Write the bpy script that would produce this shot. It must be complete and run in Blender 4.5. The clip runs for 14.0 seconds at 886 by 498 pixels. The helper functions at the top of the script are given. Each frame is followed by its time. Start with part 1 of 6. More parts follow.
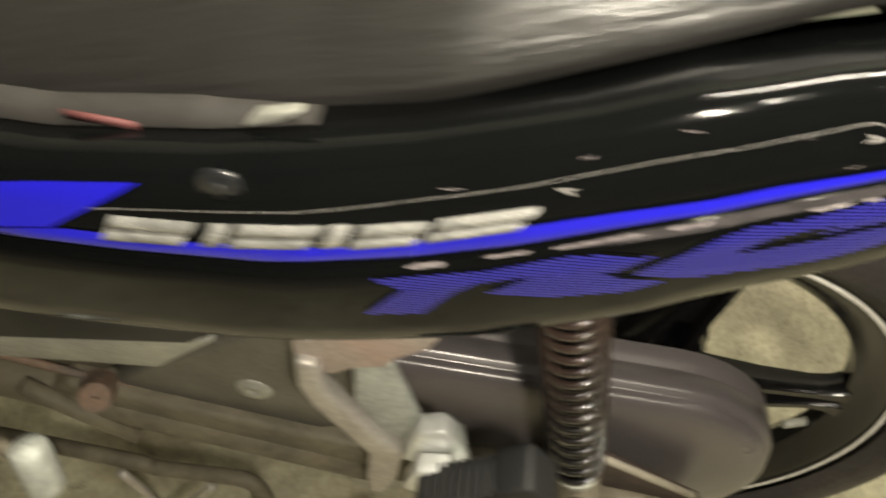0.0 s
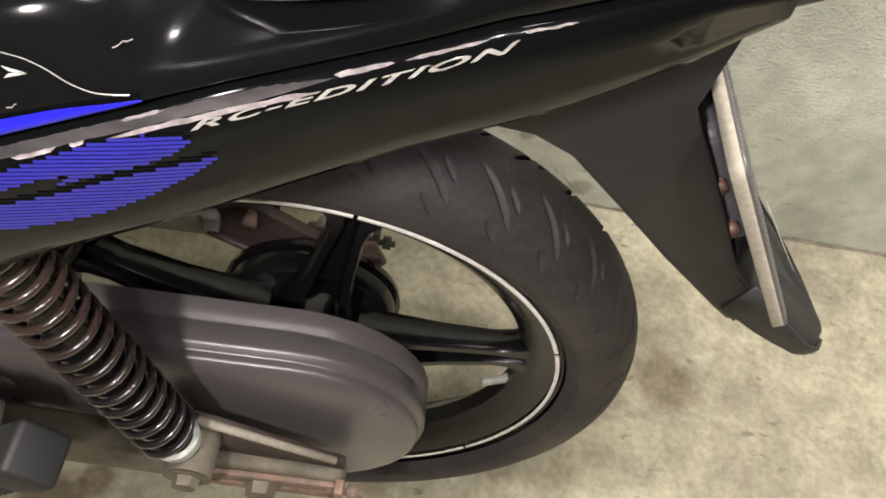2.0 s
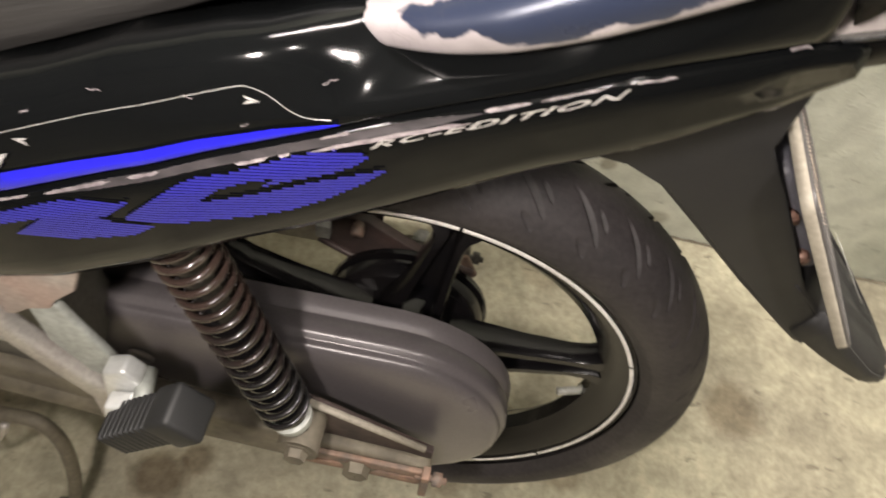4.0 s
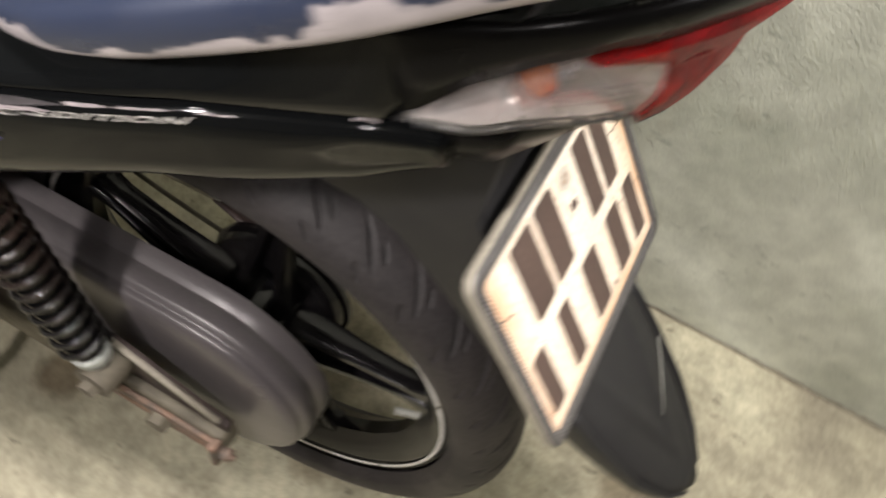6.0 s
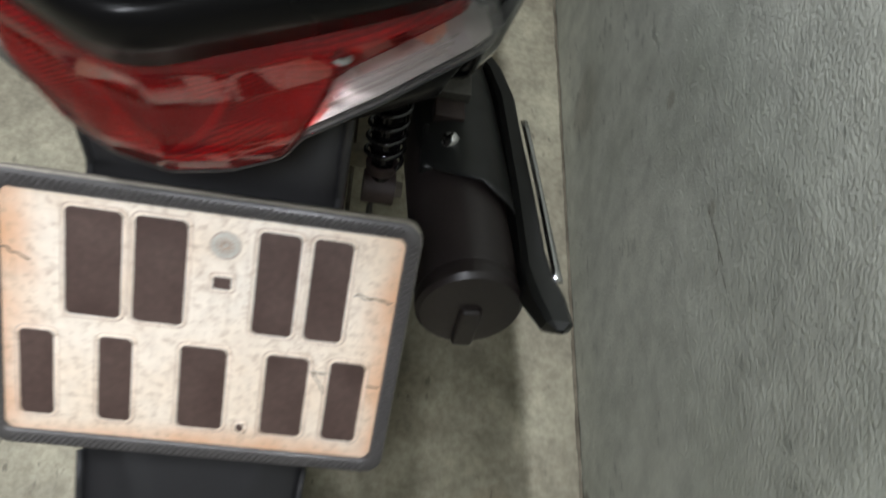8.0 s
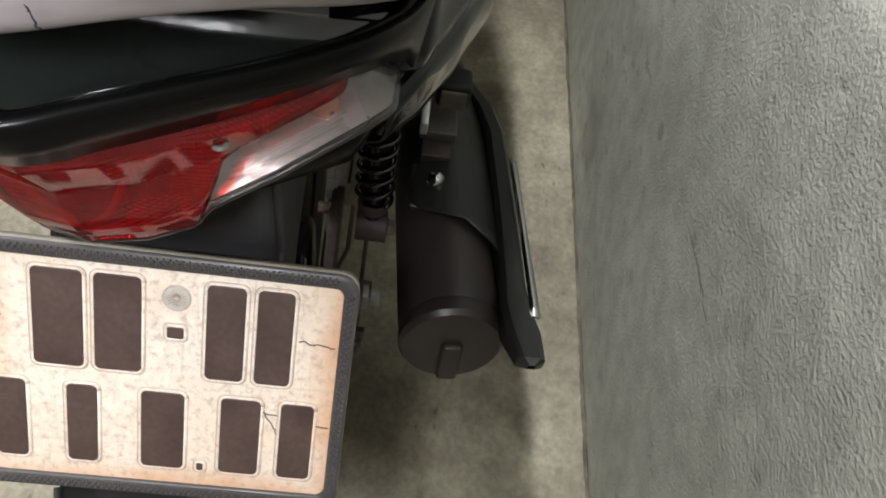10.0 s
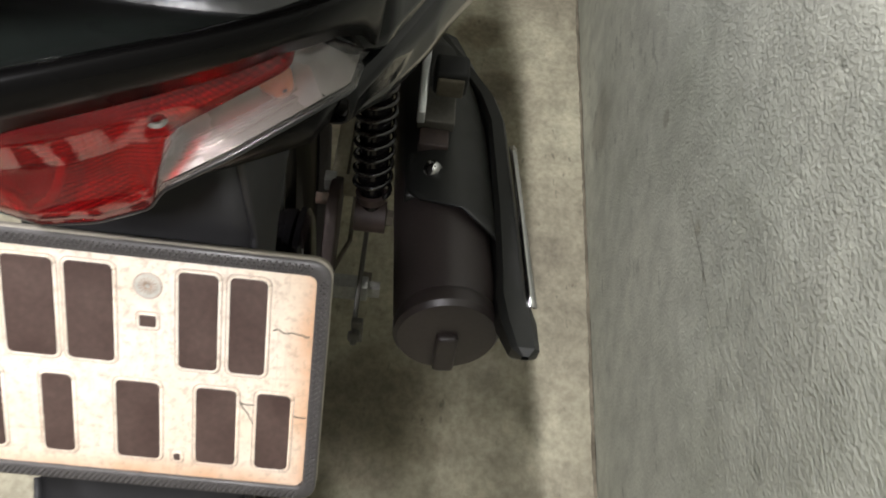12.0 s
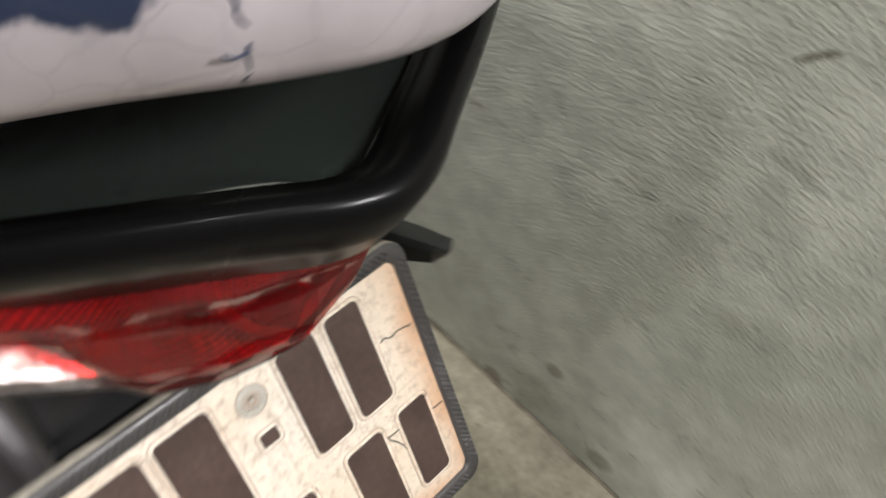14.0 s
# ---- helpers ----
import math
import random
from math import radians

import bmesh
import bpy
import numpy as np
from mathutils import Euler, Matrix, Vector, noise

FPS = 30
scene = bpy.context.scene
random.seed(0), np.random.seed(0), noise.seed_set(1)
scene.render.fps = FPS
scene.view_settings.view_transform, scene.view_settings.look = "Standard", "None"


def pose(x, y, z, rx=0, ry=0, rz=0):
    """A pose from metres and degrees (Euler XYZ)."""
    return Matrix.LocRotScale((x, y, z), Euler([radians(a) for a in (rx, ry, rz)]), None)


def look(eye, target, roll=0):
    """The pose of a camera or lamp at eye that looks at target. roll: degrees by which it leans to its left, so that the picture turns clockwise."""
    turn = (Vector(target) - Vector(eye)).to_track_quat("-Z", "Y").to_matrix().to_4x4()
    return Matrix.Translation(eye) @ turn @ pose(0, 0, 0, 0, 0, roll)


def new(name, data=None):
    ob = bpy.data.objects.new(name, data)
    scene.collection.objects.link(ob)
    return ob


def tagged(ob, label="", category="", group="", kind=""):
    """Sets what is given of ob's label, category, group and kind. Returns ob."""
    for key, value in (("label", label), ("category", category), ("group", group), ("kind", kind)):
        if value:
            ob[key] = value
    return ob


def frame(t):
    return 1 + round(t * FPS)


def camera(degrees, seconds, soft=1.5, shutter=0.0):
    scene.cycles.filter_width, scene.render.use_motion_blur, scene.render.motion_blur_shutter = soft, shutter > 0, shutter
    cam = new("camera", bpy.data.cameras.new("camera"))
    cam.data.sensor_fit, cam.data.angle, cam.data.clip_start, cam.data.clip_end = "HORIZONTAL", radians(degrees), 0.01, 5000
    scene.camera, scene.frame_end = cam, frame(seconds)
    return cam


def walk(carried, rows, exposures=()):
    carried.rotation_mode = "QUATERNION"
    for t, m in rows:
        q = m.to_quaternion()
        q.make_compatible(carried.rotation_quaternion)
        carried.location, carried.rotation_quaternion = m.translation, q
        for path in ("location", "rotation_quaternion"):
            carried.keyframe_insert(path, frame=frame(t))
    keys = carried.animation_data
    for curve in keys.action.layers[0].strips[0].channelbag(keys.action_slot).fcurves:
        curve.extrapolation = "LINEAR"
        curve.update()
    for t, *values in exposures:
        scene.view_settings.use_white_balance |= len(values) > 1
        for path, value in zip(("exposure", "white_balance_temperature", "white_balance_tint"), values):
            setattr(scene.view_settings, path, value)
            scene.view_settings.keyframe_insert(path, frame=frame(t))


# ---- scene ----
cam = camera(60.6, 14.0, soft=1.8, shutter=0.75)
PATH = [
    (0, (-0.207, -0.344, 0.897), (-0.176, 0.826, -0.725), 11.8),
    (0.5, (-0.101, -0.33, 0.896), (-0.098, 0.796, -0.757), 11.4),
    (0.7, (-0.08, -0.341, 0.898), (-0.084, 0.781, -0.757), 10.3),
    (1, (-0.062, -0.353, 0.91), (-0.015, 0.768, -0.745), 12.0),
    (1.5, (0.0, -0.323, 0.907), (0.118, 0.79, -0.751), 15.0),
    (2, (0.045, -0.294, 0.901), (0.192, 0.797, -0.769), 15.6),
    (2.5, (0.041, -0.316, 0.91), (0.208, 0.778, -0.756), 15.1),
    (3, (0.028, -0.335, 0.927), (0.19, 0.778, -0.727), 14.5),
    (3.2, (0.017, -0.341, 0.928), (0.17, 0.78, -0.721), 14.1),
    (5.3, (0.098, -0.34, 0.981), (-0.242, 0.727, -0.676), 6.7),
    (5.5, (0.1329, -0.3192, 0.9757), (-0.0568, 0.3177, -0.0235), 7.42),
    (6, (0.2293, -0.2504, 0.9834), (0.0488, 0.352, -0.0386), 14.27),
    (6.5, (0.318, -0.133, 0.944), (-0.178, 0.744, -0.783), 18.4),
    (6.7, (0.364, -0.112, 0.936), (-0.28, 0.781, -0.734), 16.3),
    (7, (0.3939, -0.0576, 0.9426), (-0.0429, 0.3668, -0.0914), 19.79),
    (7.5, (0.42, 0.016, 0.954), (-0.471, 0.507, -0.768), 20.3),
    (8, (0.398, 0.099, 0.953), (-0.69, 0.31, -0.712), 16.1),
    (8.5, (0.384, 0.125, 0.954), (-0.702, 0.267, -0.719), 14.1),
    (9, (0.3936, 0.1394, 0.9672), (-0.2597, 0.2147, -0.0365), 12.75),
    (9.2, (0.391, 0.145, 0.972), (-0.707, 0.264, -0.695), 12.1),
    (11.5, (0.409, 0.16, 0.996), (-0.733, 0.181, -0.646), 5.8),
    (12, (0.3929, 0.1779, 0.9765), (-0.2768, 0.1911, -0.0191), 6.5),
    (12.5, (0.3528, 0.1666, 0.9621), (-0.3072, 0.1873, -0.0398), 8.61),
    (13, (0.3474, 0.114, 0.9599), (-0.3038, 0.1826, -0.0457), 9.24),
    (13.5, (0.3632, 0.0157, 0.9691), (-0.2236, 0.3171, -0.0333), 8.82),
    (14, (0.3204, -0.0235, 0.9308), (-0.072, 0.5461, -0.0498), 12.46),
]
EXPOSURES = [(0.0, 0.80, 7300, 2), (0.6, 0.88, 7700, -4), (1.1, 0.88, 7200, 1), (1.5, 0.98, 6700, 8), (3.2, 1.02, 6250, 13), (5.3, 0.90, 7500, 9), (6.0, 0.75, 6350, 11), (6.6, 0.50, 5900, 20), (7.2, 0.15, 5700, 8),
             (7.8, 0.08, 5600, 8), (9.0, 0.17, 5700, 11), (11.5, 0.42, 6000, 12), (12.5, 0.62, 5900, 10), (13.2, 0.48, 6000, 9), (14.0, 0.30, 6000, 10)]
walk(cam, [(t, look(eye, target, roll)) for t, eye, target, roll in PATH], exposures=EXPOSURES)


# ---- light ----
world = bpy.data.worlds.new("garage_air")
world.use_nodes = True
world.node_tree.nodes["Background"].inputs[0].default_value = (0.8, 0.85, 0.9, 1)
world.node_tree.nodes["Background"].inputs[1].default_value = 0.02
scene.world = world


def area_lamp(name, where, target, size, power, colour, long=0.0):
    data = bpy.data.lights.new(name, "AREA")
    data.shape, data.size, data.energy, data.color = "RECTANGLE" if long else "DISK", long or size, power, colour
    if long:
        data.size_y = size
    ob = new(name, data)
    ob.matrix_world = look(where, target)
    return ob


# this bulb is an added lamp, for a spot highlight on the gloss covers
ADDED_BULB = (0.25, -1.15, 2.30)
TUBE = (0.10, -0.11, 2.44)
WARM = (1.0, 0.93, 0.87)
area_lamp("added_bulb_light", (ADDED_BULB[0], ADDED_BULB[1], ADDED_BULB[2] - 0.06), (0.1, -0.1, 0.4), 0.09, 4.5, WARM)
area_lamp("tube_light", (TUBE[0], TUBE[1], TUBE[2] - 0.04), (TUBE[0], TUBE[1] + 0.001, 0), 0.05, 38, WARM, 1.2)
# three fixed lamps stand in for the viewer's moving hand torch, beside and behind
area_lamp("side_torch_stand_in", (-0.12, -0.44, 1.02), (0.15, 0.3, 0.35), 0.05, 2.8, WARM)
area_lamp("corner_torch_stand_in", (0.22, -0.36, 1.08), (0.20, 0.2, 0.30), 0.05, 0.7, WARM)
beam = bpy.data.lights.new("rear_torch_stand_in", "SPOT")
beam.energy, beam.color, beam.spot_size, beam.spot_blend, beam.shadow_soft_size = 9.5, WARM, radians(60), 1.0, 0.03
new("rear_torch_stand_in", beam).matrix_world = look((0.47, 0.07, 1.06), (0.25, -0.01, 0.665))


# ---- materials ----
def material(name, base, rough=0.5, metal=0.0, second=None, scale=6.0, amount=0.5, bump=0.0, bump_scale=60.0, coat=0.0, fine=None,
             rough_var=0.1, stretch=(1, 1, 1), spec=0.5, detail=6.0, turn=0.0):
    """A principled surface with a large and a small variation of colour, gloss and relief."""
    m = bpy.data.materials.new(name)
    m.use_nodes = True
    n, l = m.node_tree.nodes, m.node_tree.links
    p = n["Principled BSDF"]
    co = n.new("ShaderNodeTexCoord")
    mp = n.new("ShaderNodeMapping")
    mp.inputs["Scale"].default_value = stretch
    if turn:
        first = n.new("ShaderNodeMapping")
        first.inputs["Rotation"].default_value = (0, radians(turn), 0)
        l.new(co.outputs["Object"], first.inputs[0])
        l.new(first.outputs[0], mp.inputs[0])
    else:
        l.new(co.outputs["Object"], mp.inputs[0])
    big = n.new("ShaderNodeTexNoise")
    big.inputs["Scale"].default_value, big.inputs["Detail"].default_value = scale, detail
    l.new(mp.outputs[0], big.inputs["Vector"])
    ramp = n.new("ShaderNodeValToRGB")
    ramp.color_ramp.elements[0].position, ramp.color_ramp.elements[1].position = 0.5 - amount / 2, 0.5 + amount / 2
    second = second or tuple(c * 0.72 for c in base)
    ramp.color_ramp.elements[0].color, ramp.color_ramp.elements[1].color = (*second, 1), (*base, 1)
    l.new(big.outputs[0], ramp.inputs[0])
    small = n.new("ShaderNodeTexNoise")
    small.inputs["Scale"].default_value, small.inputs["Detail"].default_value = bump_scale, 8
    l.new(mp.outputs[0], small.inputs["Vector"])
    mix = n.new("ShaderNodeMix")
    mix.data_type, mix.blend_type = "RGBA", "MULTIPLY"
    mix.inputs[0].default_value = 0.35 if fine is None else fine
    grey = n.new("ShaderNodeMapRange")
    grey.inputs[1].default_value, grey.inputs[2].default_value = 0.3, 0.7
    grey.inputs[3].default_value, grey.inputs[4].default_value = 0.45, 1.25
    l.new(small.outputs[0], grey.inputs[0])
    l.new(ramp.outputs[0], mix.inputs[6])
    l.new(grey.outputs[0], mix.inputs[7])
    l.new(mix.outputs[2], p.inputs["Base Color"])
    rr = n.new("ShaderNodeMapRange")
    rr.inputs[1].default_value, rr.inputs[2].default_value = 0.3, 0.7
    rr.inputs[3].default_value, rr.inputs[4].default_value = min(1, rough + rough_var), max(0.02, rough - rough_var)
    l.new(big.outputs[0], rr.inputs[0])
    l.new(rr.outputs[0], p.inputs["Roughness"])
    p.inputs["Metallic"].default_value = metal
    p.inputs["Coat Weight"].default_value = coat
    p.inputs["Coat Roughness"].default_value = 0.04
    p.inputs["Specular IOR Level"].default_value = spec
    if bump:
        b = n.new("ShaderNodeBump")
        b.inputs["Strength"].default_value, b.inputs["Distance"].default_value = 1.0, bump
        l.new(small.outputs[0], b.inputs["Height"])
        l.new(b.outputs[0], p.inputs["Normal"])
    return m


def glassy(name, colour, rough, gloss=0.35):
    """Thin clear or tinted lens plastic: lets light through with its tint, with a gloss on top."""
    m = bpy.data.materials.new(name)
    m.use_nodes = True
    n, l = m.node_tree.nodes, m.node_tree.links
    n.remove(n["Principled BSDF"])
    out = n["Material Output"]
    clear = n.new("ShaderNodeBsdfTransparent")
    clear.inputs[0].default_value = (*colour, 1)
    shine = n.new("ShaderNodeBsdfGlossy")
    shine.inputs["Roughness"].default_value = rough
    facing = n.new("ShaderNodeLayerWeight")
    steep = n.new("ShaderNodeMath")
    steep.operation = "POWER"
    steep.inputs[1].default_value = 4.0
    l.new(facing.outputs["Facing"], steep.inputs[0])
    fres = n.new("ShaderNodeMapRange")
    fres.inputs[3].default_value, fres.inputs[4].default_value = 0.040, gloss
    l.new(steep.outputs[0], fres.inputs[0])
    co = n.new("ShaderNodeTexCoord")
    dust = n.new("ShaderNodeTexNoise")
    dust.inputs["Scale"].default_value, dust.inputs["Detail"].default_value = 60, 8
    l.new(co.outputs["Object"], dust.inputs["Vector"])
    haze = n.new("ShaderNodeBsdfDiffuse")
    haze.inputs[0].default_value = (*(0.05 + 0.5 * c for c in colour), 1)
    share = n.new("ShaderNodeMapRange")
    share.inputs[1].default_value, share.inputs[2].default_value, share.inputs[3].default_value, share.inputs[4].default_value = 0.35, 0.75, 0.03, 0.12
    l.new(dust.outputs[0], share.inputs[0])
    first, last = n.new("ShaderNodeMixShader"), n.new("ShaderNodeMixShader")
    l.new(share.outputs[0], first.inputs[0])
    l.new(clear.outputs[0], first.inputs[1])
    l.new(haze.outputs[0], first.inputs[2])
    l.new(fres.outputs[0], last.inputs[0])
    l.new(first.outputs[0], last.inputs[1])
    l.new(shine.outputs[0], last.inputs[2])
    l.new(last.outputs[0], out.inputs["Surface"])
    return m


GLOSS = material("gloss_black_paint", (0.0032, 0.0036, 0.0038), 0.11, second=(0.0024, 0.0026, 0.0028), coat=0.10, bump_scale=300, fine=0.1, rough_var=0.04, spec=0.16)
COWL = material("satin_black_plastic", (0.016, 0.017, 0.019), 0.33, second=(0.010, 0.011, 0.012), coat=0.3, bump_scale=500, bump=0.00003)
MATTE = material("matte_black_plastic", (0.014, 0.0136, 0.0144), 0.58, second=(0.010, 0.0097, 0.0101), bump=0.00012, bump_scale=900, scale=12)
SHIELD = material("shield_black_plastic", (0.013, 0.014, 0.013), 0.45, second=(0.018, 0.018, 0.016), bump=0.0001, bump_scale=700, scale=20)
BRACKET = material("grey_bracket_plastic", (0.10, 0.098, 0.115), 0.5, second=(0.075, 0.072, 0.085), scale=30, bump_scale=300)
COPPER = material("rusted_orange_bolt", (0.22, 0.145, 0.12), 0.5, metal=0.3, second=(0.26, 0.13, 0.09), scale=60, bump_scale=200)
# dust on the gusset flange; on the plate frame it paints light off the floor
FRAME_SIDE = material("dusty_floorlit_edge", (0.34, 0.31, 0.25), 0.6, second=(0.26, 0.235, 0.19), scale=30, bump_scale=300)
GLOSS_TAIL = material("satin_black_tail", (0.0036, 0.0034, 0.0034), 0.26, second=(0.0027, 0.0026, 0.0026), coat=0.02, bump_scale=300, fine=0.1, rough_var=0.06, spec=0.06)
TRAY = material("gloss_tray_plastic", (0.015, 0.019, 0.0165), 0.07, spec=1.0, coat=1.0, bump_scale=300, fine=0.1)
NAVY = material("navy_paint", (0.018, 0.024, 0.046), 0.35, second=(0.012, 0.014, 0.03), scale=40, bump_scale=200)
RUBBER = material("tyre_rubber", (0.037, 0.031, 0.032), 0.66, second=(0.020, 0.017, 0.018), bump=0.0005, bump_scale=210, scale=16, fine=0.65)
PEG = material("peg_rubber", (0.006, 0.0063, 0.0065), 0.6, bump=0.0001, bump_scale=400)
RIM = material("black_enamel", (0.004, 0.004, 0.0048), 0.17, second=(0.007, 0.006, 0.006), coat=0.0, scale=25, bump_scale=250, spec=0.28)
CASE = material("grey_chaincase_paint", (0.105, 0.094, 0.098), 0.36, second=(0.085, 0.076, 0.078), metal=0.15, scale=9, bump_scale=350, bump=0.00004, fine=0.2)
ENGINE = material("dusty_engine_grey", (0.135, 0.128, 0.112), 0.5, second=(0.09, 0.084, 0.07), metal=0.2, scale=18, bump_scale=240, bump=0.0001)
RUST = material("rusty_steel", (0.22, 0.132, 0.090), 0.75, second=(0.11, 0.09, 0.075), scale=45, amount=0.3, bump=0.0005, bump_scale=220)
BROWN = material("brown_rusted_paint", (0.060, 0.038, 0.032), 0.6, second=(0.030, 0.022, 0.020), scale=40, bump=0.0003, bump_scale=200)
DIRTY = material("dusty_painted_steel", (0.155, 0.135, 0.095), 0.7, second=(0.075, 0.064, 0.048), scale=30, bump=0.0003, bump_scale=180)
ALLOY = material("cast_alloy", (0.46, 0.44, 0.41), 0.52, metal=0.45, second=(0.36, 0.32, 0.29), scale=22, bump=0.0001, bump_scale=260)
REDDISH = material("red_tinged_alloy", (0.40, 0.28, 0.245), 0.5, metal=0.3, second=(0.40, 0.355, 0.32), scale=16, amount=0.3, bump=0.0001, bump_scale=260)
PALE = material("pale_oxidised_alloy", (0.44, 0.46, 0.43), 0.6, metal=0.25, second=(0.30, 0.31, 0.28), scale=40, bump=0.0006, bump_scale=160)
SILVERGREY = material("aged_grey_alloy", (0.42, 0.42, 0.38), 0.5, metal=0.4, scale=25, bump=0.0001, bump_scale=260)
BRIGHT = material("bright_bent_steel", (0.82, 0.83, 0.82), 0.42, metal=0.55, second=(0.55, 0.56, 0.55), scale=30, bump_scale=200, fine=0.2)
CHROME = material("chrome", (0.80, 0.80, 0.80), 0.12, metal=1.0, second=(0.6, 0.6, 0.6), scale=30, bump_scale=200, rough_var=0.06, fine=0.15)
WHITE_STRIPE = material("white_rim_line", (0.85, 0.83, 0.80), 0.45, second=(0.66, 0.63, 0.60), scale=60, bump_scale=200)
BLUE = material("blue_film", (0.010, 0.009, 0.46), 0.3, second=(0.008, 0.007, 0.39), coat=0.3, bump_scale=300, fine=0.08)
BLUE_HATCH = material("blue_hatch_film", (0.016, 0.014, 0.25), 0.35, second=(0.012, 0.011, 0.2), coat=0.2, bump_scale=300, fine=0.1)
SILVER = material("silver_film", (0.62, 0.60, 0.58), 0.32, metal=0.5, second=(0.45, 0.43, 0.42), scale=40, bump_scale=200)
SCUFF = material("scuffed_edge", (0.042, 0.036, 0.038), 0.7, second=(0.010, 0.009, 0.0095), scale=90, amount=0.35, bump_scale=400, stretch=(0.35, 1, 1), spec=0.2)
SCUFF_LIGHT = material("bare_scuff", (0.26, 0.23, 0.235), 0.6, second=(0.13, 0.11, 0.115), scale=160, amount=0.3, bump_scale=400, spec=0.2)
SEAT = material("black_vinyl", (0.021, 0.0195, 0.0185), 0.36, second=(0.013, 0.0125, 0.012), bump=0.0008, bump_scale=120, stretch=(0.20, 1.0, 2.4), scale=10, fine=0.3, turn=20, spec=1.0)
SEAT_EDGE = material("dusty_grey_seat_base", (0.032, 0.029, 0.027), 0.6, second=(0.018, 0.016, 0.015), scale=20, bump_scale=200, bump=0.0001)
EMBLEM = material("brushed_emblem_metal", (0.52, 0.51, 0.49), 0.32, metal=0.6, second=(0.26, 0.26, 0.25), scale=70, amount=0.3, bump_scale=200, stretch=(1, 1, 3))
# khaki dust, paled further to hold the floor and torch light on the arm
KHAKI = material("dusty_lit_arm", (0.50, 0.46, 0.33), 0.6, second=(0.34, 0.30, 0.21), scale=22, bump=0.0002, bump_scale=180)
FRAME_GREY = material("grey_plate_frame", (0.082, 0.077, 0.073), 0.42, second=(0.056, 0.052, 0.050), scale=30, bump_scale=400)
INK = material("plate_ink", (0.060, 0.038, 0.032), 0.5, second=(0.095, 0.062, 0.05), scale=40, bump_scale=300)
STAIN = material("brown_dirt_line", (0.42, 0.31, 0.23), 0.6, second=(0.66, 0.56, 0.46), scale=120, amount=0.4)
SEAL = material("pale_grey_seal", (0.62, 0.60, 0.53), 0.45, metal=0.2, second=(0.50, 0.48, 0.42), scale=60, bump_scale=300, bump=0.0003)
FADED_RED = material("faded_red_print", (0.16, 0.045, 0.045), 0.7, second=(0.09, 0.04, 0.04), scale=80)
AMBER = material("amber_bulb", (0.75, 0.20, 0.04), 0.25, coat=0.6)
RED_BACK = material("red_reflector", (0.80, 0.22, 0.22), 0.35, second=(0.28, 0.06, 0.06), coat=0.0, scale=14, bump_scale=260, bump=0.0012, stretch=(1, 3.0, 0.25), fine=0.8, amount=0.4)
RED_RIM = material("pale_red_rim", (0.42, 0.16, 0.16), 0.35, second=(0.32, 0.11, 0.11), scale=30)
RED_DARK = material("wine_red_insert", (0.16, 0.02, 0.025), 0.3, second=(0.11, 0.015, 0.02), coat=0.6, scale=30)
REFLECTOR = material("lamp_reflector", (0.68, 0.65, 0.645), 0.26, metal=0.4, second=(0.40, 0.38, 0.375), scale=25, bump_scale=70, bump=0.0006, stretch=(1, 1, 2.5), fine=0.15)


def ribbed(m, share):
    """Crossed fine ribs on a reflector, their glint put into the colour as bright and dark threads of under a
    millimetre and a half.
    """
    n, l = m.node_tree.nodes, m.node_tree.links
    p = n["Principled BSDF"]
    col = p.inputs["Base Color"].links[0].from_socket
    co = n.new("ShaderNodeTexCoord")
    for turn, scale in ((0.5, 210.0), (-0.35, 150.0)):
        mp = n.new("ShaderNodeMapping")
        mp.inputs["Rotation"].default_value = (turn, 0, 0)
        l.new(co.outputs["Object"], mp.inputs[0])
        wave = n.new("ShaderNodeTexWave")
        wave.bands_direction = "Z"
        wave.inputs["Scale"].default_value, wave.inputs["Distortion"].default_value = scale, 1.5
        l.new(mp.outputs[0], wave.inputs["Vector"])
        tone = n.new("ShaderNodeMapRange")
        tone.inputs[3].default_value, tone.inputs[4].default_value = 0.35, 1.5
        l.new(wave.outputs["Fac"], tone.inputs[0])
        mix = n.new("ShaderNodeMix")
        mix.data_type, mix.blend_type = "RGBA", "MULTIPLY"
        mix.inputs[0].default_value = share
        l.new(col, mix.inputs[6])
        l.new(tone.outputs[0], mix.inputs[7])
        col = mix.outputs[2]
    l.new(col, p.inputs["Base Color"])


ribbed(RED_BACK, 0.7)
RED_LENS = glassy("red_lens", (0.72, 0.020, 0.030), 0.06)
CLEAR_LENS = glassy("clear_lens", (0.90, 0.88, 0.87), 0.05)


